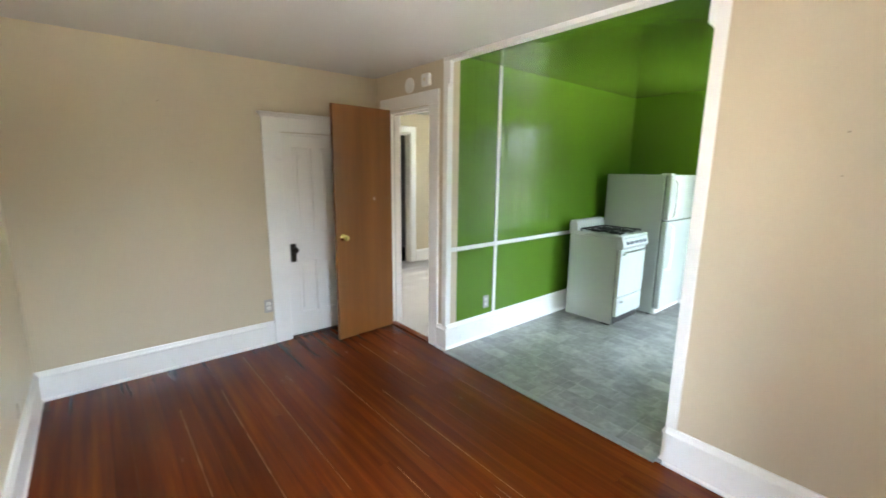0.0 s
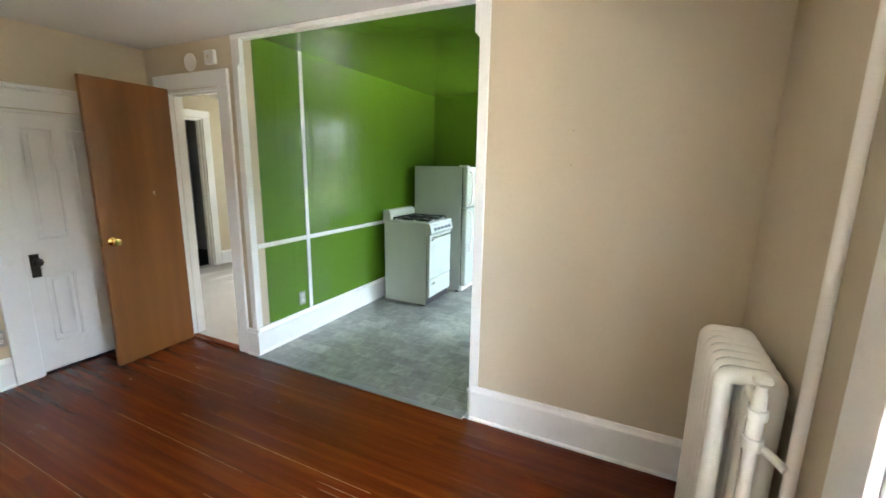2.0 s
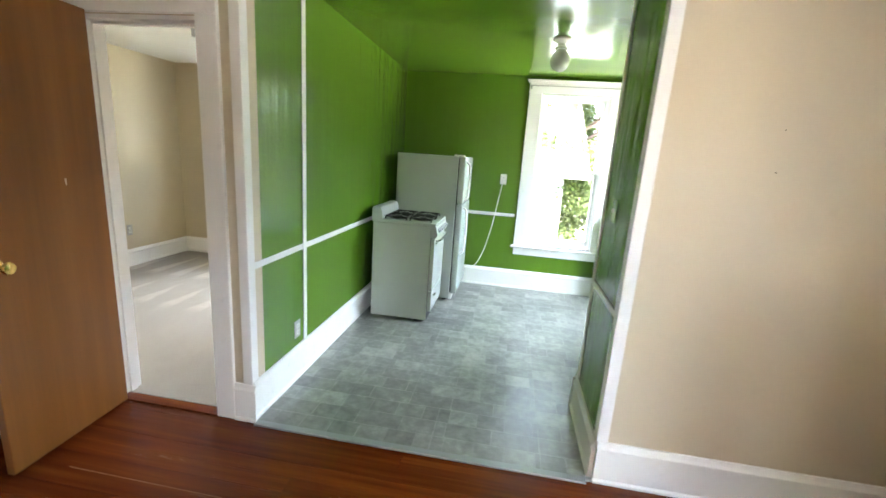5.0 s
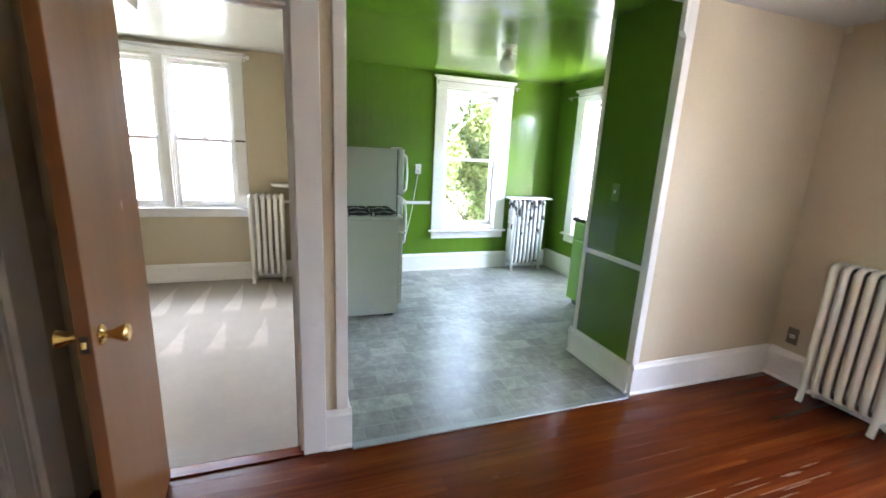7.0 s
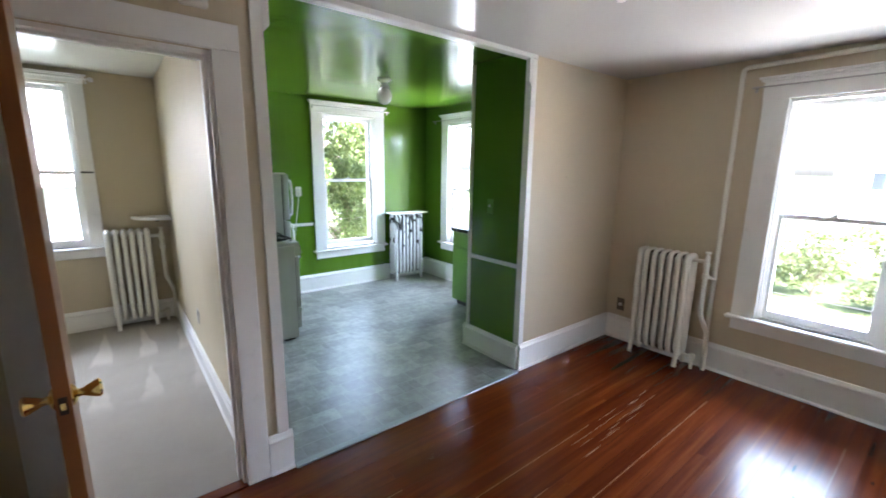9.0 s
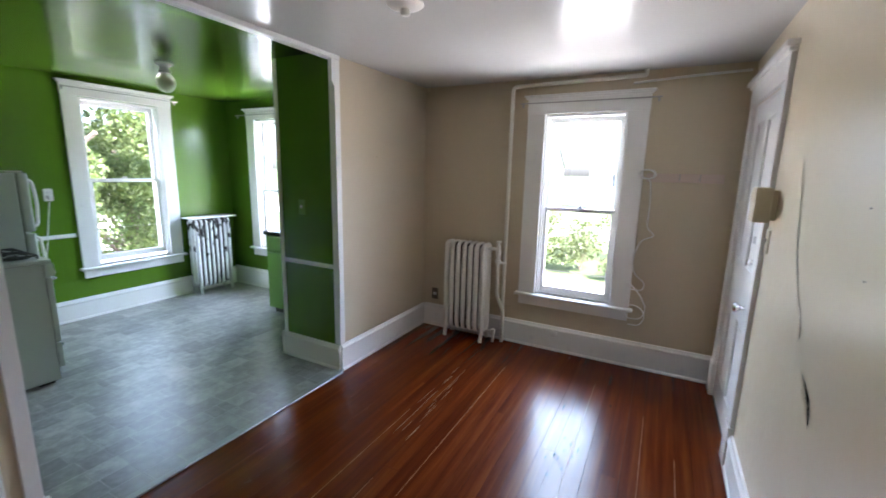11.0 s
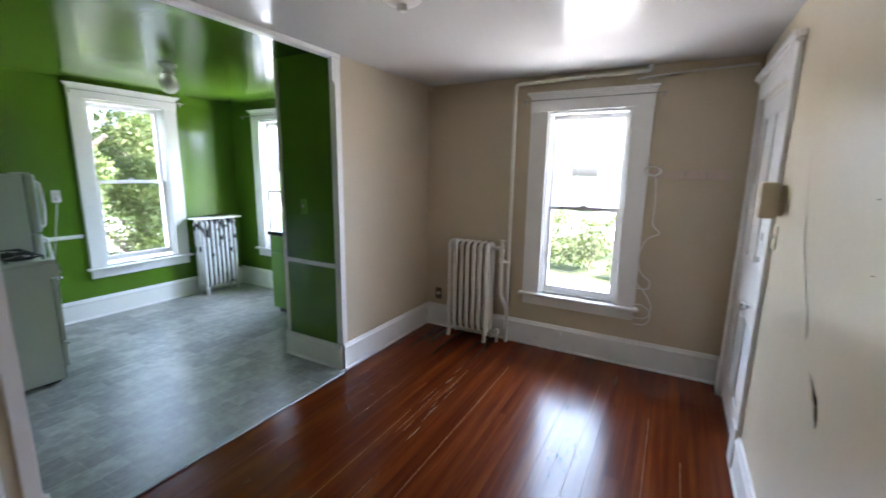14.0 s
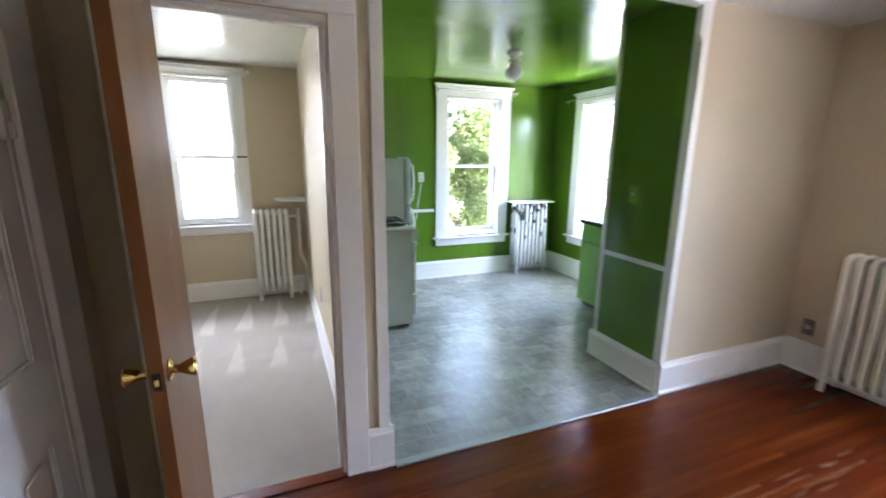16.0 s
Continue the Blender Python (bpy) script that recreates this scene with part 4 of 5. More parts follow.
# ---- appliances ----
def fridge():
    f = thing("refrigerator", "white two-door top-freezer refrigerator standing in the corner", "refrigerator", pose(0.11, 2.24, 0.008))
    # local x points to the front
    bm = bmesh.new()
    box(bm, 0.0, 0.61, 0.0, 0.68, 0.03, 1.475, 0.008, 2)
    part("body", bm, M["enamel"], f)
    for name, z0, z1 in (("freezer_door", 1.02, 1.475), ("main_door", 0.09, 1.008)):
        bm = bmesh.new()
        box(bm, 0.618, 0.682, 0.0, 0.68, z0, z1, 0.014, 3)
        d = part(name, bm, M["enamel"], f, smooth=40)
        bm = bmesh.new()
        h0, h1 = (z0 + 0.03, z1 - 0.05) if name == "freezer_door" else (z1 - 0.50, z1 - 0.03)
        pts = [(0.680, 0.055, h0), (0.715, 0.055, h0 + 0.02), (0.728, 0.055, h0 + (h1 - h0) * 0.5), (0.715, 0.055, h1 - 0.02), (0.680, 0.055, h1)]
        tube(bm, bend(pts, 0.06), 0.011, 8, False, ((0, 1, 0), 0.014))
        part("handle", bm, M["plastic"], d, "curved white pull handle", 50)
    block("gasket", f, M["iron"], (0.609, 0.619, 0.012, 0.668, 0.10, 1.46), 0, "grey door gasket")
    block("kick_grille", f, M["plastic"], (0.60, 0.63, 0.03, 0.65, 0.02, 0.082), 0.004)
    bm = bmesh.new()
    box(bm, 0.56, 0.66, 0.02, 0.10, 1.476, 1.49, 0.004)
    part("hinge_cover", bm, M["plastic"], f)
    for x in (0.06, 0.55):
        for y in (0.06, 0.62):
            bm = bmesh.new()
            lathe(bm, [(0.02, 0.0), (0.02, 0.03)], Matrix.Translation((x, y, 0)), 10)
            part("foot", bm, M["iron"], f)
    return f


def gas_range():
    g = thing("gas_range", "white freestanding gas range with black grates", "stove", pose(0.09, 1.62, 0.008))
    W_, D = 0.52, 0.545   # width along y, depth along x
    bm = bmesh.new()
    box(bm, 0.0, D - 0.03, 0.0, W_, 0.02, 0.872, 0.004)
    part("body", bm, M["enamel"], g)
    bm = bmesh.new()
    box(bm, 0.0, D + 0.01, -0.004, W_ + 0.004, 0.874, 0.902, 0.006, 2)
    part("cooktop", bm, M["enamel"], g, smooth=40)
    # rounded backguard
    bm = bmesh.new()
    prof = [(-0.012, 0.88), (0.075, 0.88), (0.082, 0.92), (0.078, 0.975), (0.060, 1.003), (0.030, 1.012), (0.0, 1.008), (-0.012, 0.99)]
    a = [bm.verts.new((x, 0.0, z)) for x, z in prof]
    c = [bm.verts.new((x, W_, z)) for x, z in prof]
    for i in range(len(prof)):
        j = (i + 1) % len(prof)
        bm.faces.new((a[i], a[j], c[j], c[i]))
    bm.faces.new(a[::-1])
    bm.faces.new(c)
    part("backguard", bm, M["enamel"], g, "white rounded backguard", 40)
    block("vent_plate", g, M["steel"], (0.085, 0.10, 0.14, 0.36, 0.903, 0.925), 0.002)
    # control panel, doors
    bm = bmesh.new()
    fs = [(D - 0.03, 0.775), (D + 0.012, 0.775), (D + 0.030, 0.80), (D + 0.012, 0.873), (D - 0.03, 0.873)]
    a = [bm.verts.new((x, 0.002, z)) for x, z in fs]
    c = [bm.verts.new((x, W_ - 0.002, z)) for x, z in fs]
    for i in range(len(fs)):
        j = (i + 1) % len(fs)
        bm.faces.new((a[i], a[j], c[j], c[i]))
    bm.faces.new(a[::-1])
    bm.faces.new(c)
    cp = part("control_panel", bm, M["enamel"], g)
    for i, y in enumerate((0.09, 0.17, 0.26, 0.35, 0.43)):
        bm = bmesh.new()
        lathe(bm, [(0.021, 0), (0.020, 0.012), (0.014, 0.016), (0.012, 0.028)], Matrix.Translation((D + 0.021, y, 0.832)) @ Matrix.Rotation(math.radians(76), 4, 'Y'), 14)
        part("burner_knob", bm, M["grey_plastic"], cp, "pale grey burner knob", 40)
    bm = bmesh.new()
    box(bm, D - 0.028, D + 0.008, 0.006, W_ - 0.006, 0.30, 0.768, 0.006, 2)
    od = part("oven_door", bm, M["enamel"], g)
    bm = bmesh.new()
    tube(bm, bend([(D + 0.006, 0.05, 0.745), (D + 0.042, 0.05, 0.75), (D + 0.042, W_ - 0.05, 0.75), (D + 0.006, W_ - 0.05, 0.745)], 0.02), 0.009, 8)
    part("handle", bm, M["chrome"], od, "bar handle of the oven door", 50)
    bm = bmesh.new()
    box(bm, D - 0.028, D + 0.008, 0.006, W_ - 0.006, 0.105, 0.292, 0.006, 2)
    bd = part("broiler_drawer", bm, M["enamel"], g)
    bm = bmesh.new()
    box(bm, D + 0.008, D + 0.03, 0.04, 0.10, 0.245, 0.262, 0.004)
    part("handle", bm, M["chrome"], bd, "small drawer pull")
    bm = bmesh.new()
    box(bm, D + 0.008, D + 0.02, 0.03, 0.075, 0.715, 0.73, 0.003)
    part("latch", bm, M["chrome"], od)
    # near-black plate standing in for shade round the doors and at the toe
    block("door_gap_backing", g, M["iron"], (D - 0.0298, D - 0.0288, 0.001, W_ - 0.001, 0.022, 0.772), 0, "dark plate for the shade in the gaps round the oven doors")
    block("toe_recess", g, M["iron"], (0.40, D - 0.06, 0.02, W_ - 0.02, 0.0, 0.02), 0)
    # burners and grates
    for bx in (0.19, 0.41):
        for by in (0.14, 0.38):
            bm = bmesh.new()
            lathe(bm, [(0.075, 0.903), (0.085, 0.908), (0.070, 0.9035)], Matrix.Translation((bx, by, 0)), 18)
            part("drip_bowl", bm, M["chrome"], g)
            bm = bmesh.new()
            lathe(bm, [(0.034, 0.905), (0.036, 0.918), (0.028, 0.926), (0.0001 + 0.01, 0.927)], Matrix.Translation((bx, by, 0)), 14)
            part("burner", bm, M["iron"], g)
            bm = bmesh.new()
            r = 0.095
            sq = [(bx - r, by - r, 0.928), (bx + r, by - r, 0.928), (bx + r, by + r, 0.928), (bx - r, by + r, 0.928)]
            tube(bm, bend([*sq, sq[0]], 0.0001, 1)[:-1], 0.006, 6, True)
            for dx, dy in ((1, 0), (-1, 0), (0, 1), (0, -1)):
                tube(bm, [(bx + dx * r, by + dy * r, 0.928), (bx + dx * 0.03, by + dy * 0.03, 0.936)], 0.006, 6)
                tube(bm, [(bx + (dx + dy) * r * 0.98, by + (dy - dx) * r * 0.98, 0.928), (bx + (dx + dy) * r * 0.98, by + (dy - dx) * r * 0.98, 0.903)], 0.006, 6)
            part("grate", bm, M["iron"], g, "black cast-iron burner grate")
    return g


fridge()
gas_range()

# gas pipe behind the range
bm = bmesh.new()
tube(bm, bend([(0.025, 2.18, 0.25), (0.025, 2.18, 0.85), (0.06, 2.16, 0.9)], 0.03), 0.012, 8)
tube(bm, bend([(0.03, 2.18, 0.09), (0.03, 2.18, 0.26)], 0.03), 0.017, 8)
tube(bm, [(0.03, 2.13, 0.13), (0.03, 2.23, 0.13)], 0.014, 8)
tagged(part("gas_pipe", bm, M["iron"], smooth=50), "black iron gas pipe on the green wall", "pipe")

# counter beside the kitchen window
cab = thing("base_cabinet", "green painted base cabinet under the dark counter", "cabinet", pose(2.385, 0.64, 0.008))
bm = bmesh.new()
box(bm, 0.0, 0.63, 0.0, 0.935, 0.07, 0.862, 0.003)
part("body", bm, M["green_cab"], cab)
block("toe_kick", cab, M["iron"], (0.06, 0.62, 0.02, 0.915, 0.0, 0.07), 0)
for y0, y1 in ((0.02, 0.455), (0.48, 0.915)):
    block("door", cab, M["green_cab"], (-0.018, 0.0, y0, y1, 0.10, 0.68), 0.004)
    block("drawer", cab, M["green_cab"], (-0.018, 0.0, y0, y1, 0.705, 0.85), 0.004)
block("end_batten", cab, M["trim"], (0.002, 0.62, 0.935, 0.941, 0.685, 0.70), 0.001, "thin pale edge line")
bm = bmesh.new()
box(bm, 2.36, 3.02, 0.63, 1.59, 0.871, 0.91, 0.006)
tagged(part("countertop", bm, M["counter"]), "black laminate countertop with a steel edge", "countertop")

# ---- ceiling lights ----
kl = thing("ceiling_light", "white porcelain ceiling lamp holder with clear round bulb globe", "ceiling light", pose(1.50, 1.56, KCEIL))
bm = bmesh.new()
lathe(bm, [(0.065, 0.0), (0.066, -0.012), (0.050, -0.020), (0.030, -0.034), (0.032, -0.050), (0.046, -0.062), (0.046, -0.072), (0.02, -0.074)][::-1], None, 20)
part("holder", bm, M["plastic"], kl, "white porcelain holder", 40)
bm = bmesh.new()
prof = [(0.030, -0.066)] + [(0.072 * math.sin(math.pi * t), -0.150 + 0.078 * math.cos(math.pi * t)) for t in [0.2 + 0.78 * i / 11 for i in range(12)]]
lathe(bm, prof[::-1], None, 24)
g = part("globe", bm, M["globe"], kl, "clear ribbed glass globe", 60)
bm = bmesh.new()
lathe(bm, [(0.012, -0.18), (0.028, -0.16), (0.030, -0.135), (0.016, -0.10), (0.013, -0.074)], None, 14)
part("bulb", bm, M["plastic"], kl, "frosted bulb inside the globe", 40)
bl = thing("ceiling_light", "square ribbed glass bedroom ceiling light on a metal pan", "ceiling light", pose(-1.28, 1.52, 2.36))
block("pan", bl, M["steel"], (-0.13, 0.13, -0.13, 0.13, -0.022, 0.0), 0.004)
bm = bmesh.new()
outline = []
for s in range(4):
    for i in range(24):
        u, d = -0.118 + 0.236 * i / 24, 0.118 + 0.004 * (i % 2)
        a = s * math.pi / 2
        outline.append((u * math.cos(a) + d * math.sin(a), u * math.sin(a) - d * math.cos(a)))
hi = [bm.verts.new((x, y, -0.022)) for x, y in outline]
lo = [bm.verts.new((x * 0.96, y * 0.96, -0.088)) for x, y in outline]
for i in range(len(outline)):
    j = (i + 1) % len(outline)
    bm.faces.new((hi[i], hi[j], lo[j], lo[i]))
bm.faces.new(lo)
bm.faces.new(hi[::-1])
part("shade", bm, M["globe"], bl, "ribbed clear glass shade")
block("lamp_tray", bl, M["plastic"], (-0.09, 0.09, -0.09, 0.09, -0.06, -0.03), 0.01)
ll = thing("ceiling_light", "small white round living room ceiling fixture", "ceiling light", pose(1.21, -0.93, CEIL))
bm = bmesh.new()
lathe(bm, [(0.085, 0.0), (0.088, -0.012), (0.075, -0.022), (0.040, -0.030), (0.01, -0.032)][::-1], None, 24)
part("canopy", bm, M["plastic"], ll, "", 40)
bm = bmesh.new()
lathe(bm, [(0.022, -0.03), (0.024, -0.05), (0.018, -0.06)][::-1], None, 14)
part("socket", bm, M["plastic"], ll, "", 40)

# ---- wall fittings ----
def outlet(m, mat, label, holes=2, dark="iron"):
    o = thing("electrical_outlet", label, "outlet", m)
    block("cover_plate", o, M[mat], (-0.035, 0.035, -0.006, 0.0, -0.058, 0.058), 0.003)
    for z in ((0.02, -0.02) if holes == 2 else (0.0,)):
        bm = bmesh.new()
        box(bm, -0.017, 0.017, -0.0085, -0.006, z - 0.014, z + 0.014, 0.002)
        s = part("socket", bm, M["plastic"], o)
        for x in (-0.007, 0.007):
            block("slot", s, M[dark], (x - 0.0015, x + 0.0015, -0.0092, -0.0085, z - 0.006, z + 0.006), 0)
    return o


outlet(pose(W, -1.084, 0.345, 0, 0, 90), "steel", "steel outlet plate beside the closet casing")
outlet(pose(KX, 0.50, 0.335, 0, 0, 90), "steel", "steel outlet plate on the green wall")
outlet(pose(E_, -0.122, 0.335, 0, 0, -90), "bronze_plate", "brown metal outlet plate beside the radiator", 1)
outlet(pose(1.15, N, 1.265), "plastic", "white outlet with a plugged cord by the window")
outlet(pose(BW, 2.17, 0.42, 0, 0, 90), "steel", "outlet plate on the bedroom wall")
outlet(pose(BE, 1.55, 0.42, 0, 0, -90), "steel", "outlet plate low on the bedroom partition")
sw = thing("light_switch", "green painted light switch on the short wall", "switch", pose(OPEN, 0.375, 1.27, 0, 0, -90))
block("cover_plate", sw, M["green_cab"], (-0.035, 0.035, -0.006, 0.0, -0.058, 0.058), 0.003)
block("toggle", sw, M["plastic"], (-0.006, 0.006, -0.016, -0.006, -0.008, 0.014), 0.002)
bm = bmesh.new()
path = [(1.15, N - 0.012, 1.245), (1.145, N - 0.03, 1.22), (1.11, N - 0.03, 1.0), (1.07, N - 0.03, 0.72), (1.0, N - 0.03, 0.42), (0.93, N - 0.04, 0.26), (0.86, N - 0.05, 0.20)]
tube(bm, bend(path, 0.08), 0.005, 6)
box(bm, 1.135, 1.165, N - 0.035, N - 0.0095, 1.225, 1.262, 0.005)
tagged(part("power_cord", bm, M["cable"], smooth=50), "white refrigerator power cord hanging from the outlet", "cord")
bm = bmesh.new()
lathe(bm, [(0.062, 0), (0.062, 0.008), (0.055, 0.014), (0.02, 0.016)], Matrix.Translation((-0.52, Y0, 2.205)) @ Matrix.Rotation(math.pi / 2, 4, 'X'), 24)
tagged(part("wall_plate", bm, M["plastic"], smooth=40), "round cream mounting plate above the doorway", "wall plate")
sd = thing("smoke_detector", "white boxy smoke detector above the bedroom doorway", "smoke detector", pose(-0.275, Y0, 2.215))
bm = bmesh.new()
box(bm, -0.052, 0.052, -0.036, 0.0, -0.048, 0.048, 0.014, 3)
part("housing", bm, M["plastic"], sd, "", 40)
block("test_button", sd, M["beige"], (-0.012, 0.012, -0.039, -0.036, -0.012, 0.012), 0.002)


def nail(m):
    bm = bmesh.new()
    lathe(bm, [(0.001, 0), (0.001, 0.002), (0.0026, 0.003), (0.0026, 0.004)], m, 8)
    tagged(part("nail", bm, M["iron"]), "small dark iron nail stuck in the wall", "nail", "wall nails")


into_south = Matrix.Rotation(math.pi / 2, 4, 'X')
for x, z in ((2.245, 1.668), (2.247, 1.507)):
    nail(Matrix.Translation((x, Y0, z)) @ into_south)
for y, z in ((-1.72, 1.96), (-1.96, 1.57), (-1.55, 1.55)):
    nail(Matrix.Translation((W, y, z)) @ Matrix.Rotation(math.pi / 2, 4, 'Y'))
for x, z in ((0.65, 1.59), (0.86, 1.50), (0.60, 1.49), (0.81, 1.32)):
    nail(Matrix.Translation((x, S, z)) @ Matrix.Rotation(-math.pi / 2, 4, 'X'))
bm = bmesh.new()
box(bm, E_ - 0.03, E_ - 0.003, -0.035, -0.005, 2.305, 2.335, 0.006)
tagged(part("pipe_stub", bm, M["beige"]), "small painted plug high in the corner", "wall plug")

# intercom, thermostat-like box on the entrance casing
ic = thing("intercom", "beige plastic intercom box with handset beside the entrance", "intercom", pose(1.885, S, 1.445, 0, 0, 180))
bm = bmesh.new()
box(bm, -0.050, 0.050, -0.092, -0.022, -0.082, 0.082, 0.010, 2)
part("housing", bm, M["beige"], ic, "", 40)
block("speaker_grille", ic, M["beige"], (-0.03, 0.03, -0.096, -0.092, 0.01, 0.06), 0.002)
block("back_plate", ic, M["beige"], (-0.038, 0.038, -0.022, -0.0, -0.07, 0.07), 0.002)
ws = thing("light_switch", "beige light switch plate beside the entrance door", "switch", pose(1.915, S, 1.27, 0, 0, 180))
block("cover_plate", ws, M["beige"], (-0.035, 0.035, -0.007, 0.0, -0.058, 0.058), 0.003)
block("toggle", ws, M["plastic"], (-0.006, 0.006, -0.018, -0.007, -0.008, 0.014), 0.002)

# coat rail with hooks and the white cable looped over it
rail = thing("coat_rail", "pale pink painted board with coat hooks", "coat rack", pose(E_, -2.21, 1.555, 0, 0, -90))
block("board", rail, M["pinkwood"], (-0.25, 0.25, -0.018, 0.0, -0.032, 0.032), 0.003)
for x in (-0.03, 0.10):
    bm = bmesh.new()
    tube(bm, bend([(x, -0.018, 0.005), (x, -0.06, 0.0), (x, -0.07, 0.03)], 0.015), 0.004, 6)
    tube(bm, bend([(x, -0.018, -0.005), (x, -0.04, -0.02), (x, -0.045, 0.0)], 0.01), 0.004, 6)
    part("hook", bm, M["steel"], rail, "small steel coat hook")
pts = []
for i in range(24):   # small coil on the hook
    a = i / 24 * 4 * math.pi
    pts.append((E_ - 0.03 - 0.01 * math.sin(a * 0.5), -1.955 + 0.055 * math.cos(a) - 0.02 * (i / 24), 1.58 + 0.035 * math.sin(a)))
path = [(-2.02, 1.60), (-2.035, 1.40), (-2.03, 1.20), (-2.10, 1.14), (-2.00, 1.10), (-1.955, 0.95), (-1.97, 0.80), (-2.06, 0.73), (-2.05, 0.66), (-1.93, 0.66), (-1.935, 0.73), (-2.04, 0.62),
        (-2.09, 0.50), (-2.06, 0.40), (-1.95, 0.40), (-1.92, 0.47), (-1.98, 0.53), (-2.06, 0.50), (-2.09, 0.42), (-2.05, 0.34), (-1.97, 0.345)]
pts += [(E_ - 0.014 - 0.006 * (i % 3), y + 0.03, 0.93 * z + 0.05) for i, (y, z) in enumerate(path)]
bm = bmesh.new()
tube(bm, bend(pts, 0.05, 4), 0.0052, 6)
tagged(part("coiled_cable", bm, M["cable"], smooth=60), "thin white cable hanging in loose loops on the wall", "cable")

# corner shelf in the bedroom
bm = bmesh.new()
n = 14
top = [bm.verts.new((BE - 0.005, N - 0.02, 1.068))] + [bm.verts.new((BE - 0.005 - 0.30 * math.sin(i / n * math.pi / 2), N - 0.02 - 0.30 * math.cos(i / n * math.pi / 2), 1.068)) for i in range(n + 1)]
bot = [bm.verts.new((v.co.x, v.co.y, 1.045)) for v in top]
bm.faces.new(top)
bm.faces.new(bot[::-1])
for i in range(len(top)):
    j = (i + 1) % len(top)
    bm.faces.new((top[i], bot[i], bot[j], top[j]))
shelf = thing("corner_shelf", "white quarter-round shelf above the bedroom radiator", "shelf")
part("shelf_board", bm, M["trim"], shelf)
block("bracket", shelf, M["iron"], (BE - 0.12, BE - 0.09, N - 0.16, N - 0.02, 1.02, 1.045), 0.003)

# torn and cracked wallpaper on the south wall
def tear(name, pts, label):
    """A lens-shaped dark opening with a lifted paper lip. pts: (x, z, half width)."""
    t = thing(name, label, "wall damage")
    bm = bmesh.new()
    r = random.Random(len(name))
    fine = []
    for p, q in zip(pts, pts[1:]):   # ragged edge between the main points
        for i in range(5):
            k = i / 5
            x, z, w = (u + (v - u) * k for u, v in zip(p, q))
            fine.append((x + r.uniform(-0.2, 0.2) * w, z, w * r.uniform(0.75, 1.15)))
    pts = fine + [pts[-1]]
    a = [bm.verts.new((x - w, S + 0.0025, z)) for x, z, w in pts]
    c = [bm.verts.new((x + w, S + 0.0025, z)) for x, z, w in pts]
    for i in range(len(pts) - 1):
        bm.faces.new((a[i], a[i + 1], c[i + 1], c[i]))
    part("gap", bm, M["blackhole"], t, "dark gap behind torn paper")
    bm = bmesh.new()
    a = [bm.verts.new((x + w * 0.9, S + 0.003, z)) for x, z, w in pts]
    c = [bm.verts.new((x + w * 1.2 + 0.003, S + 0.003 + min(0.012, 0.4 * w), z)) for x, z, w in pts]
    d = [bm.verts.new((x + w + 0.05, S + 0.0006, z)) for x, z, w in pts]
    for i in range(len(pts) - 1):
        bm.faces.new((a[i], a[i + 1], c[i + 1], c[i]))
        bm.faces.new((c[i], c[i + 1], d[i + 1], d[i]))
    part("lifted_paper", bm, M["paper"], t, "cream paper lifting off the wall", 60)
    return t


tear("paper_tear", [(1.12, 0.94, 0.001), (1.075, 0.925, 0.010), (1.03, 0.90, 0.021), (1.0, 0.865, 0.015), (0.98, 0.815, 0.001)], "torn cream wall covering with a black gap")
tear("paper_crack", [(1.54, 1.65, 0.0006), (1.47, 1.45, 0.001), (1.40, 1.28, 0.0025), (1.33, 1.19, 0.0018), (1.23, 1.09, 0.002), (1.205, 1.05, 0.006), (1.21, 1.015, 0.001)], "long vertical crack in the cream wall covering")

# raised seam of the wall covering
bm = bmesh.new()
tube(bm, [(0.36 + 0.012 * math.sin(z * 3) + 0.003 * math.sin(z * 17), S - 0.0084 + 0.0004 * math.sin(z * 9), z) for z in [0.21 + i * 0.1 for i in range(19)]], 0.010, 8)
structure(part("wall_paper_seam", bm, M["paper"], smooth=60), "raised vertical seam in the painted wall covering", "wall")

bm = bmesh.new()
lathe(bm, [(0.032, 0), (0.032, 0.004), (0.026, 0.008), (0.006, 0.009)], Matrix.Translation((E_ - 0.02, -1.35, 0.165)) @ Matrix.Rotation(-math.pi / 2, 4, 'Y'), 18)
tagged(part("blanking_plate", bm, M["trim"], smooth=40), "round white painted cap on the baseboard", "wall plate")

# unseen panels behind the shut doors, added to stop light leaking in
slab("light_block_closet_back", (W - 0.75, W - 0.70, -1.3, 0.0, -0.02, HT), M["grey_wall"], "unseen light block at the closet back", "wall")
slab("light_block_closet_side", (W - 0.70, W - 0.12, -1.3, -1.25, -0.02, HT), M["grey_wall"], "unseen light block at the closet side", "wall")
slab("light_block_closet_top", (W - 0.75, W - 0.12, -1.3, 0.0, 2.3, 2.4), M["grey_wall"], "unseen light block over the closet", "ceiling")
slab("light_block_closet_floor", (W - 0.75, W - 0.12, -1.3, 0.0, -0.1, -0.02), M["grey_wall"], "unseen light block under the closet", "floor")
slab("light_block_hall_back", (1.7, E_ + 0.2, S - 0.9, S - 0.85, -0.02, HT), M["grey_wall"], "unseen light block behind the entrance", "wall")
slab("light_block_hall_west", (1.65, 1.7, S - 0.9, S - 0.12, -0.02, HT), M["grey_wall"], "unseen light block beside the entrance", "wall")
slab("light_block_hall_east", (E_ + 0.15, E_ + 0.2, S - 0.85, S - 0.12, -0.02, HT), M["grey_wall"], "unseen light block beside the entrance", "wall")
slab("light_block_hall_top", (1.65, E_ + 0.2, S - 0.9, S - 0.1, 2.3, 2.4), M["grey_wall"], "unseen light block above the entrance", "ceiling")
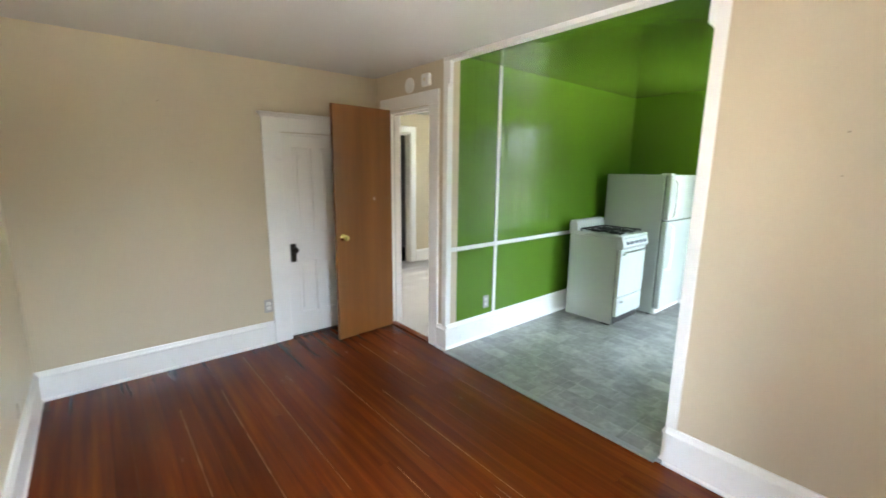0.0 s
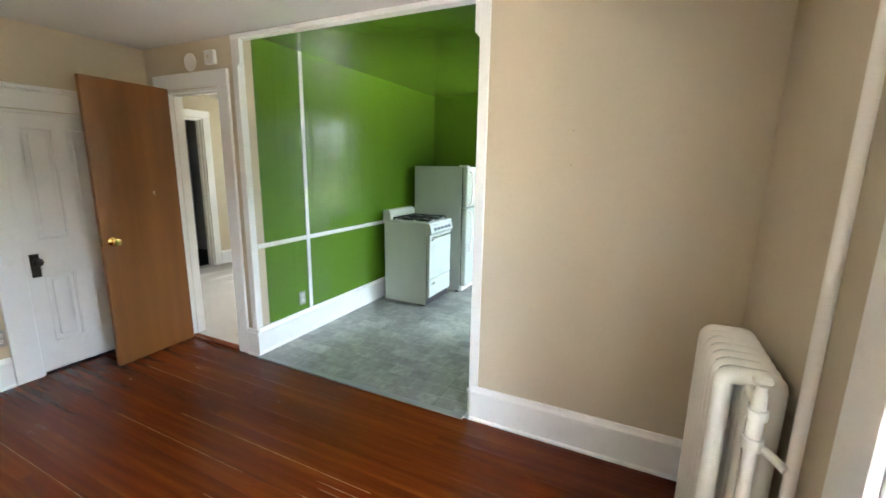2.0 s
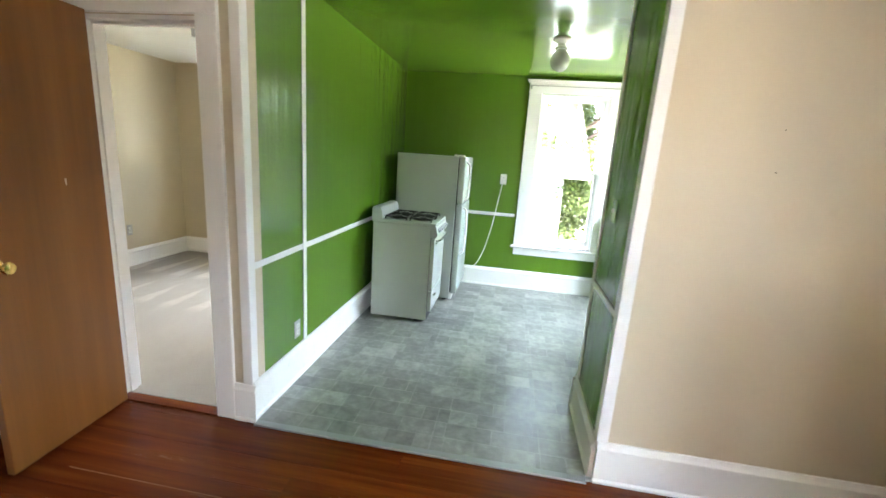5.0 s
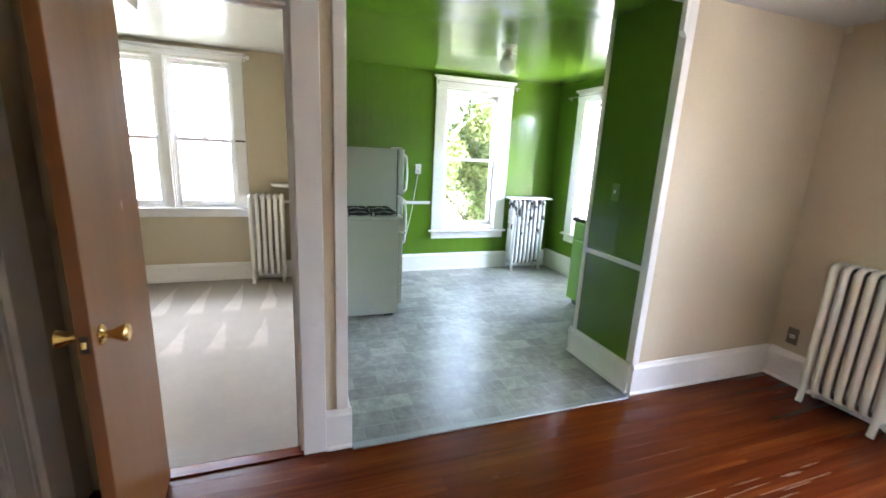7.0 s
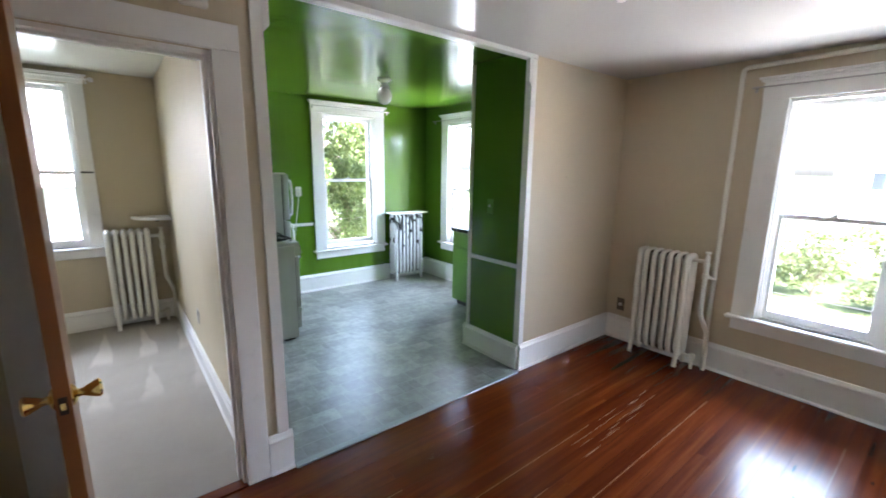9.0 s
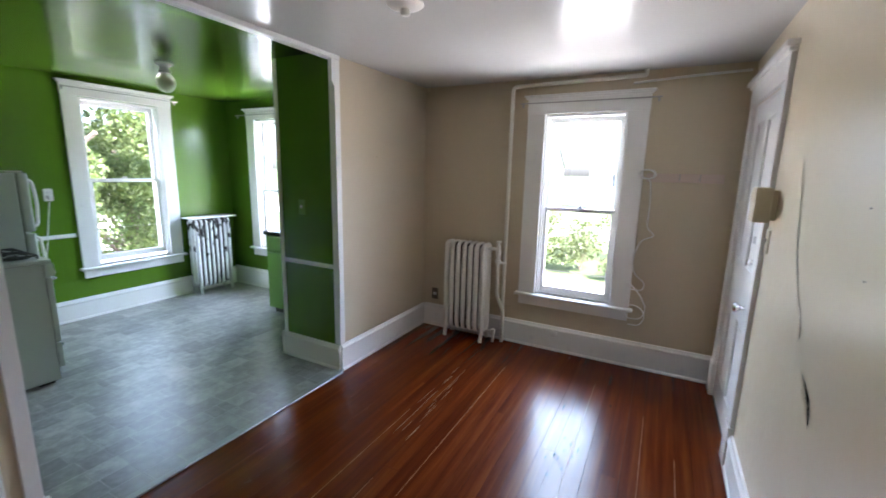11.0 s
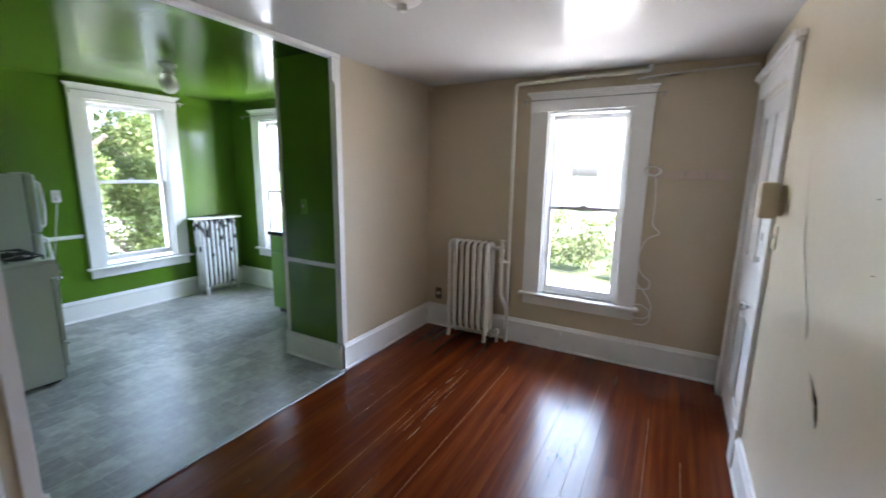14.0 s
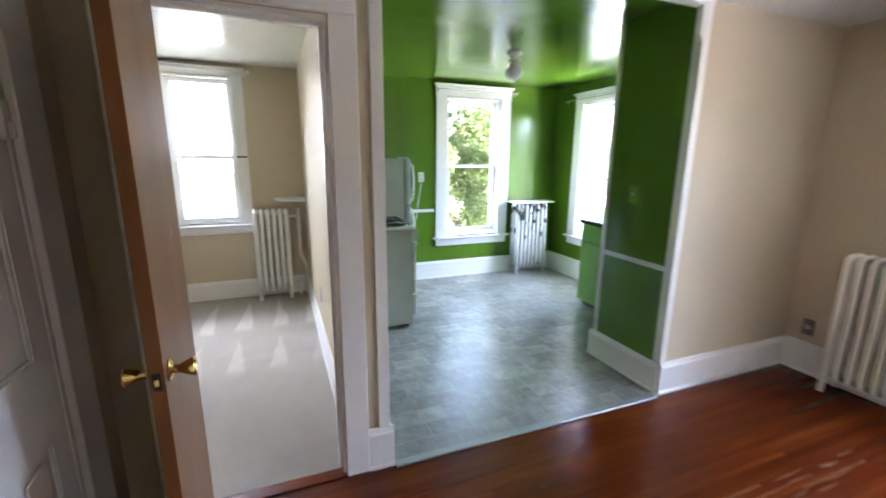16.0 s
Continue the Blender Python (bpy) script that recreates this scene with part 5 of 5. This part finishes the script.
slab("light_block_hall_floor", (1.65, E_ + 0.2, S - 0.9, S - 0.12, -0.1, -0.02), M["grey_wall"], "unseen light block below the entrance", "floor")

# ---- outside ----
GZ = -3.0
slab("ground", (-900, 900, -900, 900, GZ - 0.5, GZ), M["grass"], "lawn and yards around the house", "ground")
slab("driveway", (E_ + 0.4, 17.5, -60, 60, GZ, GZ + 0.03), M["concrete"], "pale sunlit concrete drive below the window", "pavement")
slab("street", (30, 38, -200, 200, GZ, GZ + 0.02), M["concrete"], "pale sunlit street", "road")


def leaves(bm, rng, centre, radius, count, size):
    for _ in range(count):
        while True:
            p = Vector((rng.uniform(-1, 1), rng.uniform(-1, 1), rng.uniform(-1, 1)))
            if 0.35 < p.length < 1:
                break
        p = Vector(centre) + Vector((p.x * radius[0], p.y * radius[1], p.z * radius[2]))
        q = Euler((rng.uniform(-1.2, 1.2), rng.uniform(-1.2, 1.2), rng.uniform(0, 6.28))).to_matrix()
        s = size * rng.uniform(0.6, 1.3)
        pts = [(-0.5, 0, 0), (-0.15, 0.32, 0.05), (0.3, 0.25, 0.03), (0.6, 0, -0.06), (0.3, -0.25, 0.03), (-0.15, -0.32, 0.05)]
        bm.faces.new([bm.verts.new(p + q @ Vector(k) * s) for k in pts])


def tree(x, y, height, spread, seed, count):
    rng = random.Random(seed)
    t = thing("tree", "broad leafy green tree in sunlight", "tree", pose(x, y, GZ))
    bm = bmesh.new()
    tube(bm, [(0, 0, 0), (0.05, 0.02, height * 0.25), (0.0, 0.08, height * 0.5), (0.1, 0.0, height * 0.8)], 0.16, 10)
    for i in range(9):
        a = rng.uniform(0, 6.28)
        z = height * rng.uniform(0.3, 0.7)
        r = spread * rng.uniform(0.5, 0.9)
        tube(bm, [(0, 0, z), (r * 0.5 * math.cos(a), r * 0.5 * math.sin(a), z + 0.6), (r * math.cos(a), r * math.sin(a), z + 1.3)], 0.045, 6)
    part("trunk", bm, M["bark"], t, "", 60)
    bm = bmesh.new()
    for i in range(46):
        a, r, z = rng.uniform(0, 6.28), spread * math.sqrt(rng.uniform(0, 1)), rng.uniform(0.28, 1.0)
        k = math.sin(math.pi * min(1, max(0, (z - 0.1) / 0.95))) ** 0.6
        c = (r * k * math.cos(a), r * k * math.sin(a), height * z)
        b = rng.uniform(0.55, 1.0)
        leaves(bm, rng, c, (b, b, b * 0.7), int(count / 46 * 4.4), 0.085)
    part("crown", bm, M["leaf"], t)
    return t


tree(2.4, 9.0, 7.8, 2.6, 3, 16000)
tree(0.4, 11.5, 6.2, 2.4, 6, 8000)
tree(5.6, 11.0, 5.4, 2.2, 5, 7000)
tree(20.0, 13.0, 4.6, 2.4, 8, 4000)


def shrub(x, y, r, h, seed, count):
    rng = random.Random(seed)
    t = thing("shrub", "rounded sunlit green garden shrub", "shrub", pose(x, y, GZ), "garden shrubs")
    bm = bmesh.new()
    for i in range(5):
        tube(bm, [(0, 0, 0), (rng.uniform(-0.4, 0.4) * r, rng.uniform(-0.4, 0.4) * r, h * 0.7)], 0.02, 5)
    part("stems", bm, M["bark"], t)
    bm = bmesh.new()
    for i in range(10):
        c = (rng.uniform(-0.6, 0.6) * r, rng.uniform(-0.6, 0.6) * r, h * rng.uniform(0.3, 0.85))
        leaves(bm, rng, c, (r * 0.5, r * 0.5, h * 0.26), count // 10, 0.14)
    part("foliage", bm, M["hedge"], t)


rng = random.Random(11)
for i in range(16):
    shrub(19.5 + rng.uniform(-1.0, 1.4), -16 + i * 1.9, rng.uniform(1.0, 1.5), rng.uniform(1.5, 2.0), 20 + i, 1300)
for i in range(14):
    shrub(24.0 + rng.uniform(-1, 2), -18 + i * 2.5, rng.uniform(1.4, 1.9), rng.uniform(2.2, 3.0), 60 + i, 1500)


def house(x, y, wide, deep, wall_h, roof_h, wall_mat, face, seed):
    """Plain neighbouring house; local -y (face) is the seen front."""
    h = thing("house", "pale sunlit neighbouring house with shingled roof", "house", pose(x, y, GZ, 0, 0, face))
    bm = bmesh.new()
    box(bm, -wide / 2, wide / 2, 0, deep, 0, wall_h)
    wl = part("wall", bm, M[wall_mat], h)
    for i in range(int(wall_h / 0.2)):
        block("siding_board", wl, M[wall_mat], (-wide / 2 - 0.02, wide / 2 + 0.02, -0.022, 0.0, i * 0.2, i * 0.2 + 0.19), 0)
    bm = bmesh.new()
    o = 0.45
    n = 16
    for k in range(n):
        t0, t1 = k / n, (k + 1) / n
        ya, yb = -o + (deep / 2 + o) * t0, -o + (deep / 2 + o) * t1
        za, zb = wall_h + roof_h * t0 + 0.03, wall_h + roof_h * t1
        for s in (0, 1):
            p = [(-wide / 2 - o, ya, za), (wide / 2 + o, ya, za), (wide / 2 + o, yb, zb), (-wide / 2 - o, yb, zb)]
            if s:
                p = [(q[0], deep - q[1], q[2]) for q in p]
            vs = [bm.verts.new(q) for q in p]
            lo = [bm.verts.new((q[0], q[1], q[2] - 0.06)) for q in p]
            bm.faces.new(vs)
            bm.faces.new(lo[::-1])
            for i in range(4):
                j = (i + 1) % 4
                bm.faces.new((vs[i], lo[i], lo[j], vs[j]))
    for s in (-1, 1):
        p = [(s * wide / 2, 0, wall_h), (s * wide / 2, deep, wall_h), (s * wide / 2, deep / 2, wall_h + roof_h)]
        bm.faces.new([bm.verts.new(q) for q in p])
    part("roof", bm, M["shingle"], h)
    block("gutter", h, M["siding"], (-wide / 2 - o, wide / 2 + o, -o - 0.12, -o, wall_h - 0.10, wall_h + 0.02), 0.01, "white gutter and fascia")
    return h


h1 = house(-2.2, 7.2, 9.0, 7.0, 4.30, 2.6, "paleblue", 0, 1)
h2 = house(52.0, -2.0, 16.0, 9.0, 6.2, 2.6, "siding", -90, 2)
for x, w, z0 in ((-5.5, 0.9, 3.2), (-4.2, 0.9, 3.2), (2.0, 2.2, 3.0), (5.5, 0.9, 3.2), (-3.0, 1.6, 0.6), (3.5, 1.6, 0.6)):
    wn_ = block("window", h2, M["window_dark"], (x, x + w, -0.06, -0.023, z0, z0 + 1.5), 0.01)
    block("frame", wn_, M["siding"], (x - 0.12, x + w + 0.12, -0.05, -0.024, z0 - 0.12, z0 + 1.62), 0.01)
house(54.0, 18.0, 13.0, 9.0, 5.4, 3.0, "paleblue", -90, 3)
house(50.0, -24.0, 13.0, 9.0, 5.0, 3.0, "siding", -90, 4)

for x, z, k in ((12.0, -1.35, 0.02),):
    bm = bmesh.new()
    tube(bm, [(x, -30 + i * 6, z + 0.25 * ((i - 5) / 5) ** 2 + k * (i - 5)) for i in range(11)], 0.012, 6)
    tagged(part("utility_wire", bm, M["iron"]), "thin dark overhead wire across the yard", "wire")

# ---- floorboards ----
floor = structure(new("floor_living"), "worn red-brown varnished fir floorboards", "floor")
rng = random.Random(4)
y = S
row = 0
while y < -0.004:
    w = min(0.0865, -0.004 - y)
    cuts = [W]
    if row % 3 == 1:
        cuts.append(rng.uniform(-0.2, 0.9))
    if row % 4 == 2:
        cuts.append(rng.uniform(1.0, 2.2))
    cuts.append(E_)
    for a, c in zip(cuts, cuts[1:]):
        gap = rng.choice((0.0005, 0.0007, 0.0009, 0.0014))
        bm = bmesh.new()
        L, h = (c - a) - 0.0012, w - gap
        box(bm, 0, L, -h / 2, h / 2, -0.02, 0)
        me = finish(bm, "board", M["board"])
        o = new("board", me)
        o.parent = floor
        o.location = (a, y + h / 2, rng.uniform(-0.0002, 0.0))
        o.rotation_euler = (rng.uniform(-0.004, 0.004), 0, 0)
    y += w
    row += 1
# pale filler worn bare along some joints
for k, a, c in ((21, 0.2, 1.6), (21, 0.62, 1.05), (19, -0.2, 0.95), (14, -0.95, 0.9), (11, -0.5, 0.8), (8, -0.4, 0.55), (17, 0.9, 2.5), (9, 1.1, 2.6), (5, 1.3, 2.3), (3, 0.2, 1.9), (24, -0.6, 0.4), (20, 1.75, 2.3)):
    bm = bmesh.new()
    yy = S + k * 0.0865
    x, up, lo = a, [], []
    while x < c:
        w = rng.uniform(0.0006, 0.0022) * (1.7 if k == 21 and 0.6 < x < 1.1 else 1)
        up.append(bm.verts.new((x, yy + w, 0.0003)))
        lo.append(bm.verts.new((x, yy - w - 0.0008, 0.0003)))
        x += rng.uniform(0.02, 0.07)
    for i in range(len(up) - 1):
        bm.faces.new((lo[i], lo[i + 1], up[i + 1], up[i]))
    part("joint_filler", bm, M["gap"], floor, "pale worn joint between boards")
for gx, gy, gl in ((2.12, -1.64, 0.10), (1.60, -1.70, 0.05), (1.66, -1.74, 0.035), (1.70, -1.81, 0.06), (1.55, -1.66, 0.03), (1.78, -1.72, 0.04), (1.50, -1.76, 0.025), (1.86, -1.69, 0.03), (1.63, -1.79, 0.03), (1.74, -1.765, 0.05), (1.58, -1.725, 0.045), (2.30, -1.92, 0.05), (1.42, -1.70, 0.03)):
    bm = bmesh.new()
    n = 7
    up = [bm.verts.new((gx + gl * (i / n - 0.5), gy + 0.0055 * math.sin(math.pi * i / n) * rng.uniform(0.5, 1.2) + 0.0003, 0.0004)) for i in range(n + 1)]
    lo = [bm.verts.new((gx + gl * (i / n - 0.5), gy - 0.0045 * math.sin(math.pi * i / n) * rng.uniform(0.5, 1.2) - 0.0003, 0.0004)) for i in range(n + 1)]
    for i in range(n):
        bm.faces.new((lo[i], lo[i + 1], up[i + 1], up[i]))
    part("gouge", bm, M["blackhole"], floor, "dark gouge in a board")

# varnish worn to pale wood by the opening, in short strokes along the grain
for i in range(16):
    gx, gy, gl = rng.uniform(1.35, 2.25), 0, rng.uniform(0.08, 0.26)
    gy = -0.80 + 0.10 * (gx - 1.8) + rng.uniform(-0.10, 0.10)
    bm = bmesh.new()
    n = 8
    up = [bm.verts.new((gx + gl * (i / n - 0.5), gy + 0.0017 * math.sin(math.pi * i / n) * rng.uniform(0.3, 1.2) + 0.0002, 0.0005)) for i in range(n + 1)]
    lo = [bm.verts.new((gx + gl * (i / n - 0.5), gy - 0.0015 * math.sin(math.pi * i / n) * rng.uniform(0.3, 1.2) - 0.0002, 0.0005)) for i in range(n + 1)]
    for j in range(n):
        bm.faces.new((lo[j], lo[j + 1], up[j + 1], up[j]))
    part("scuff", bm, M["bare"], floor, "pale scuff worn through the varnish")
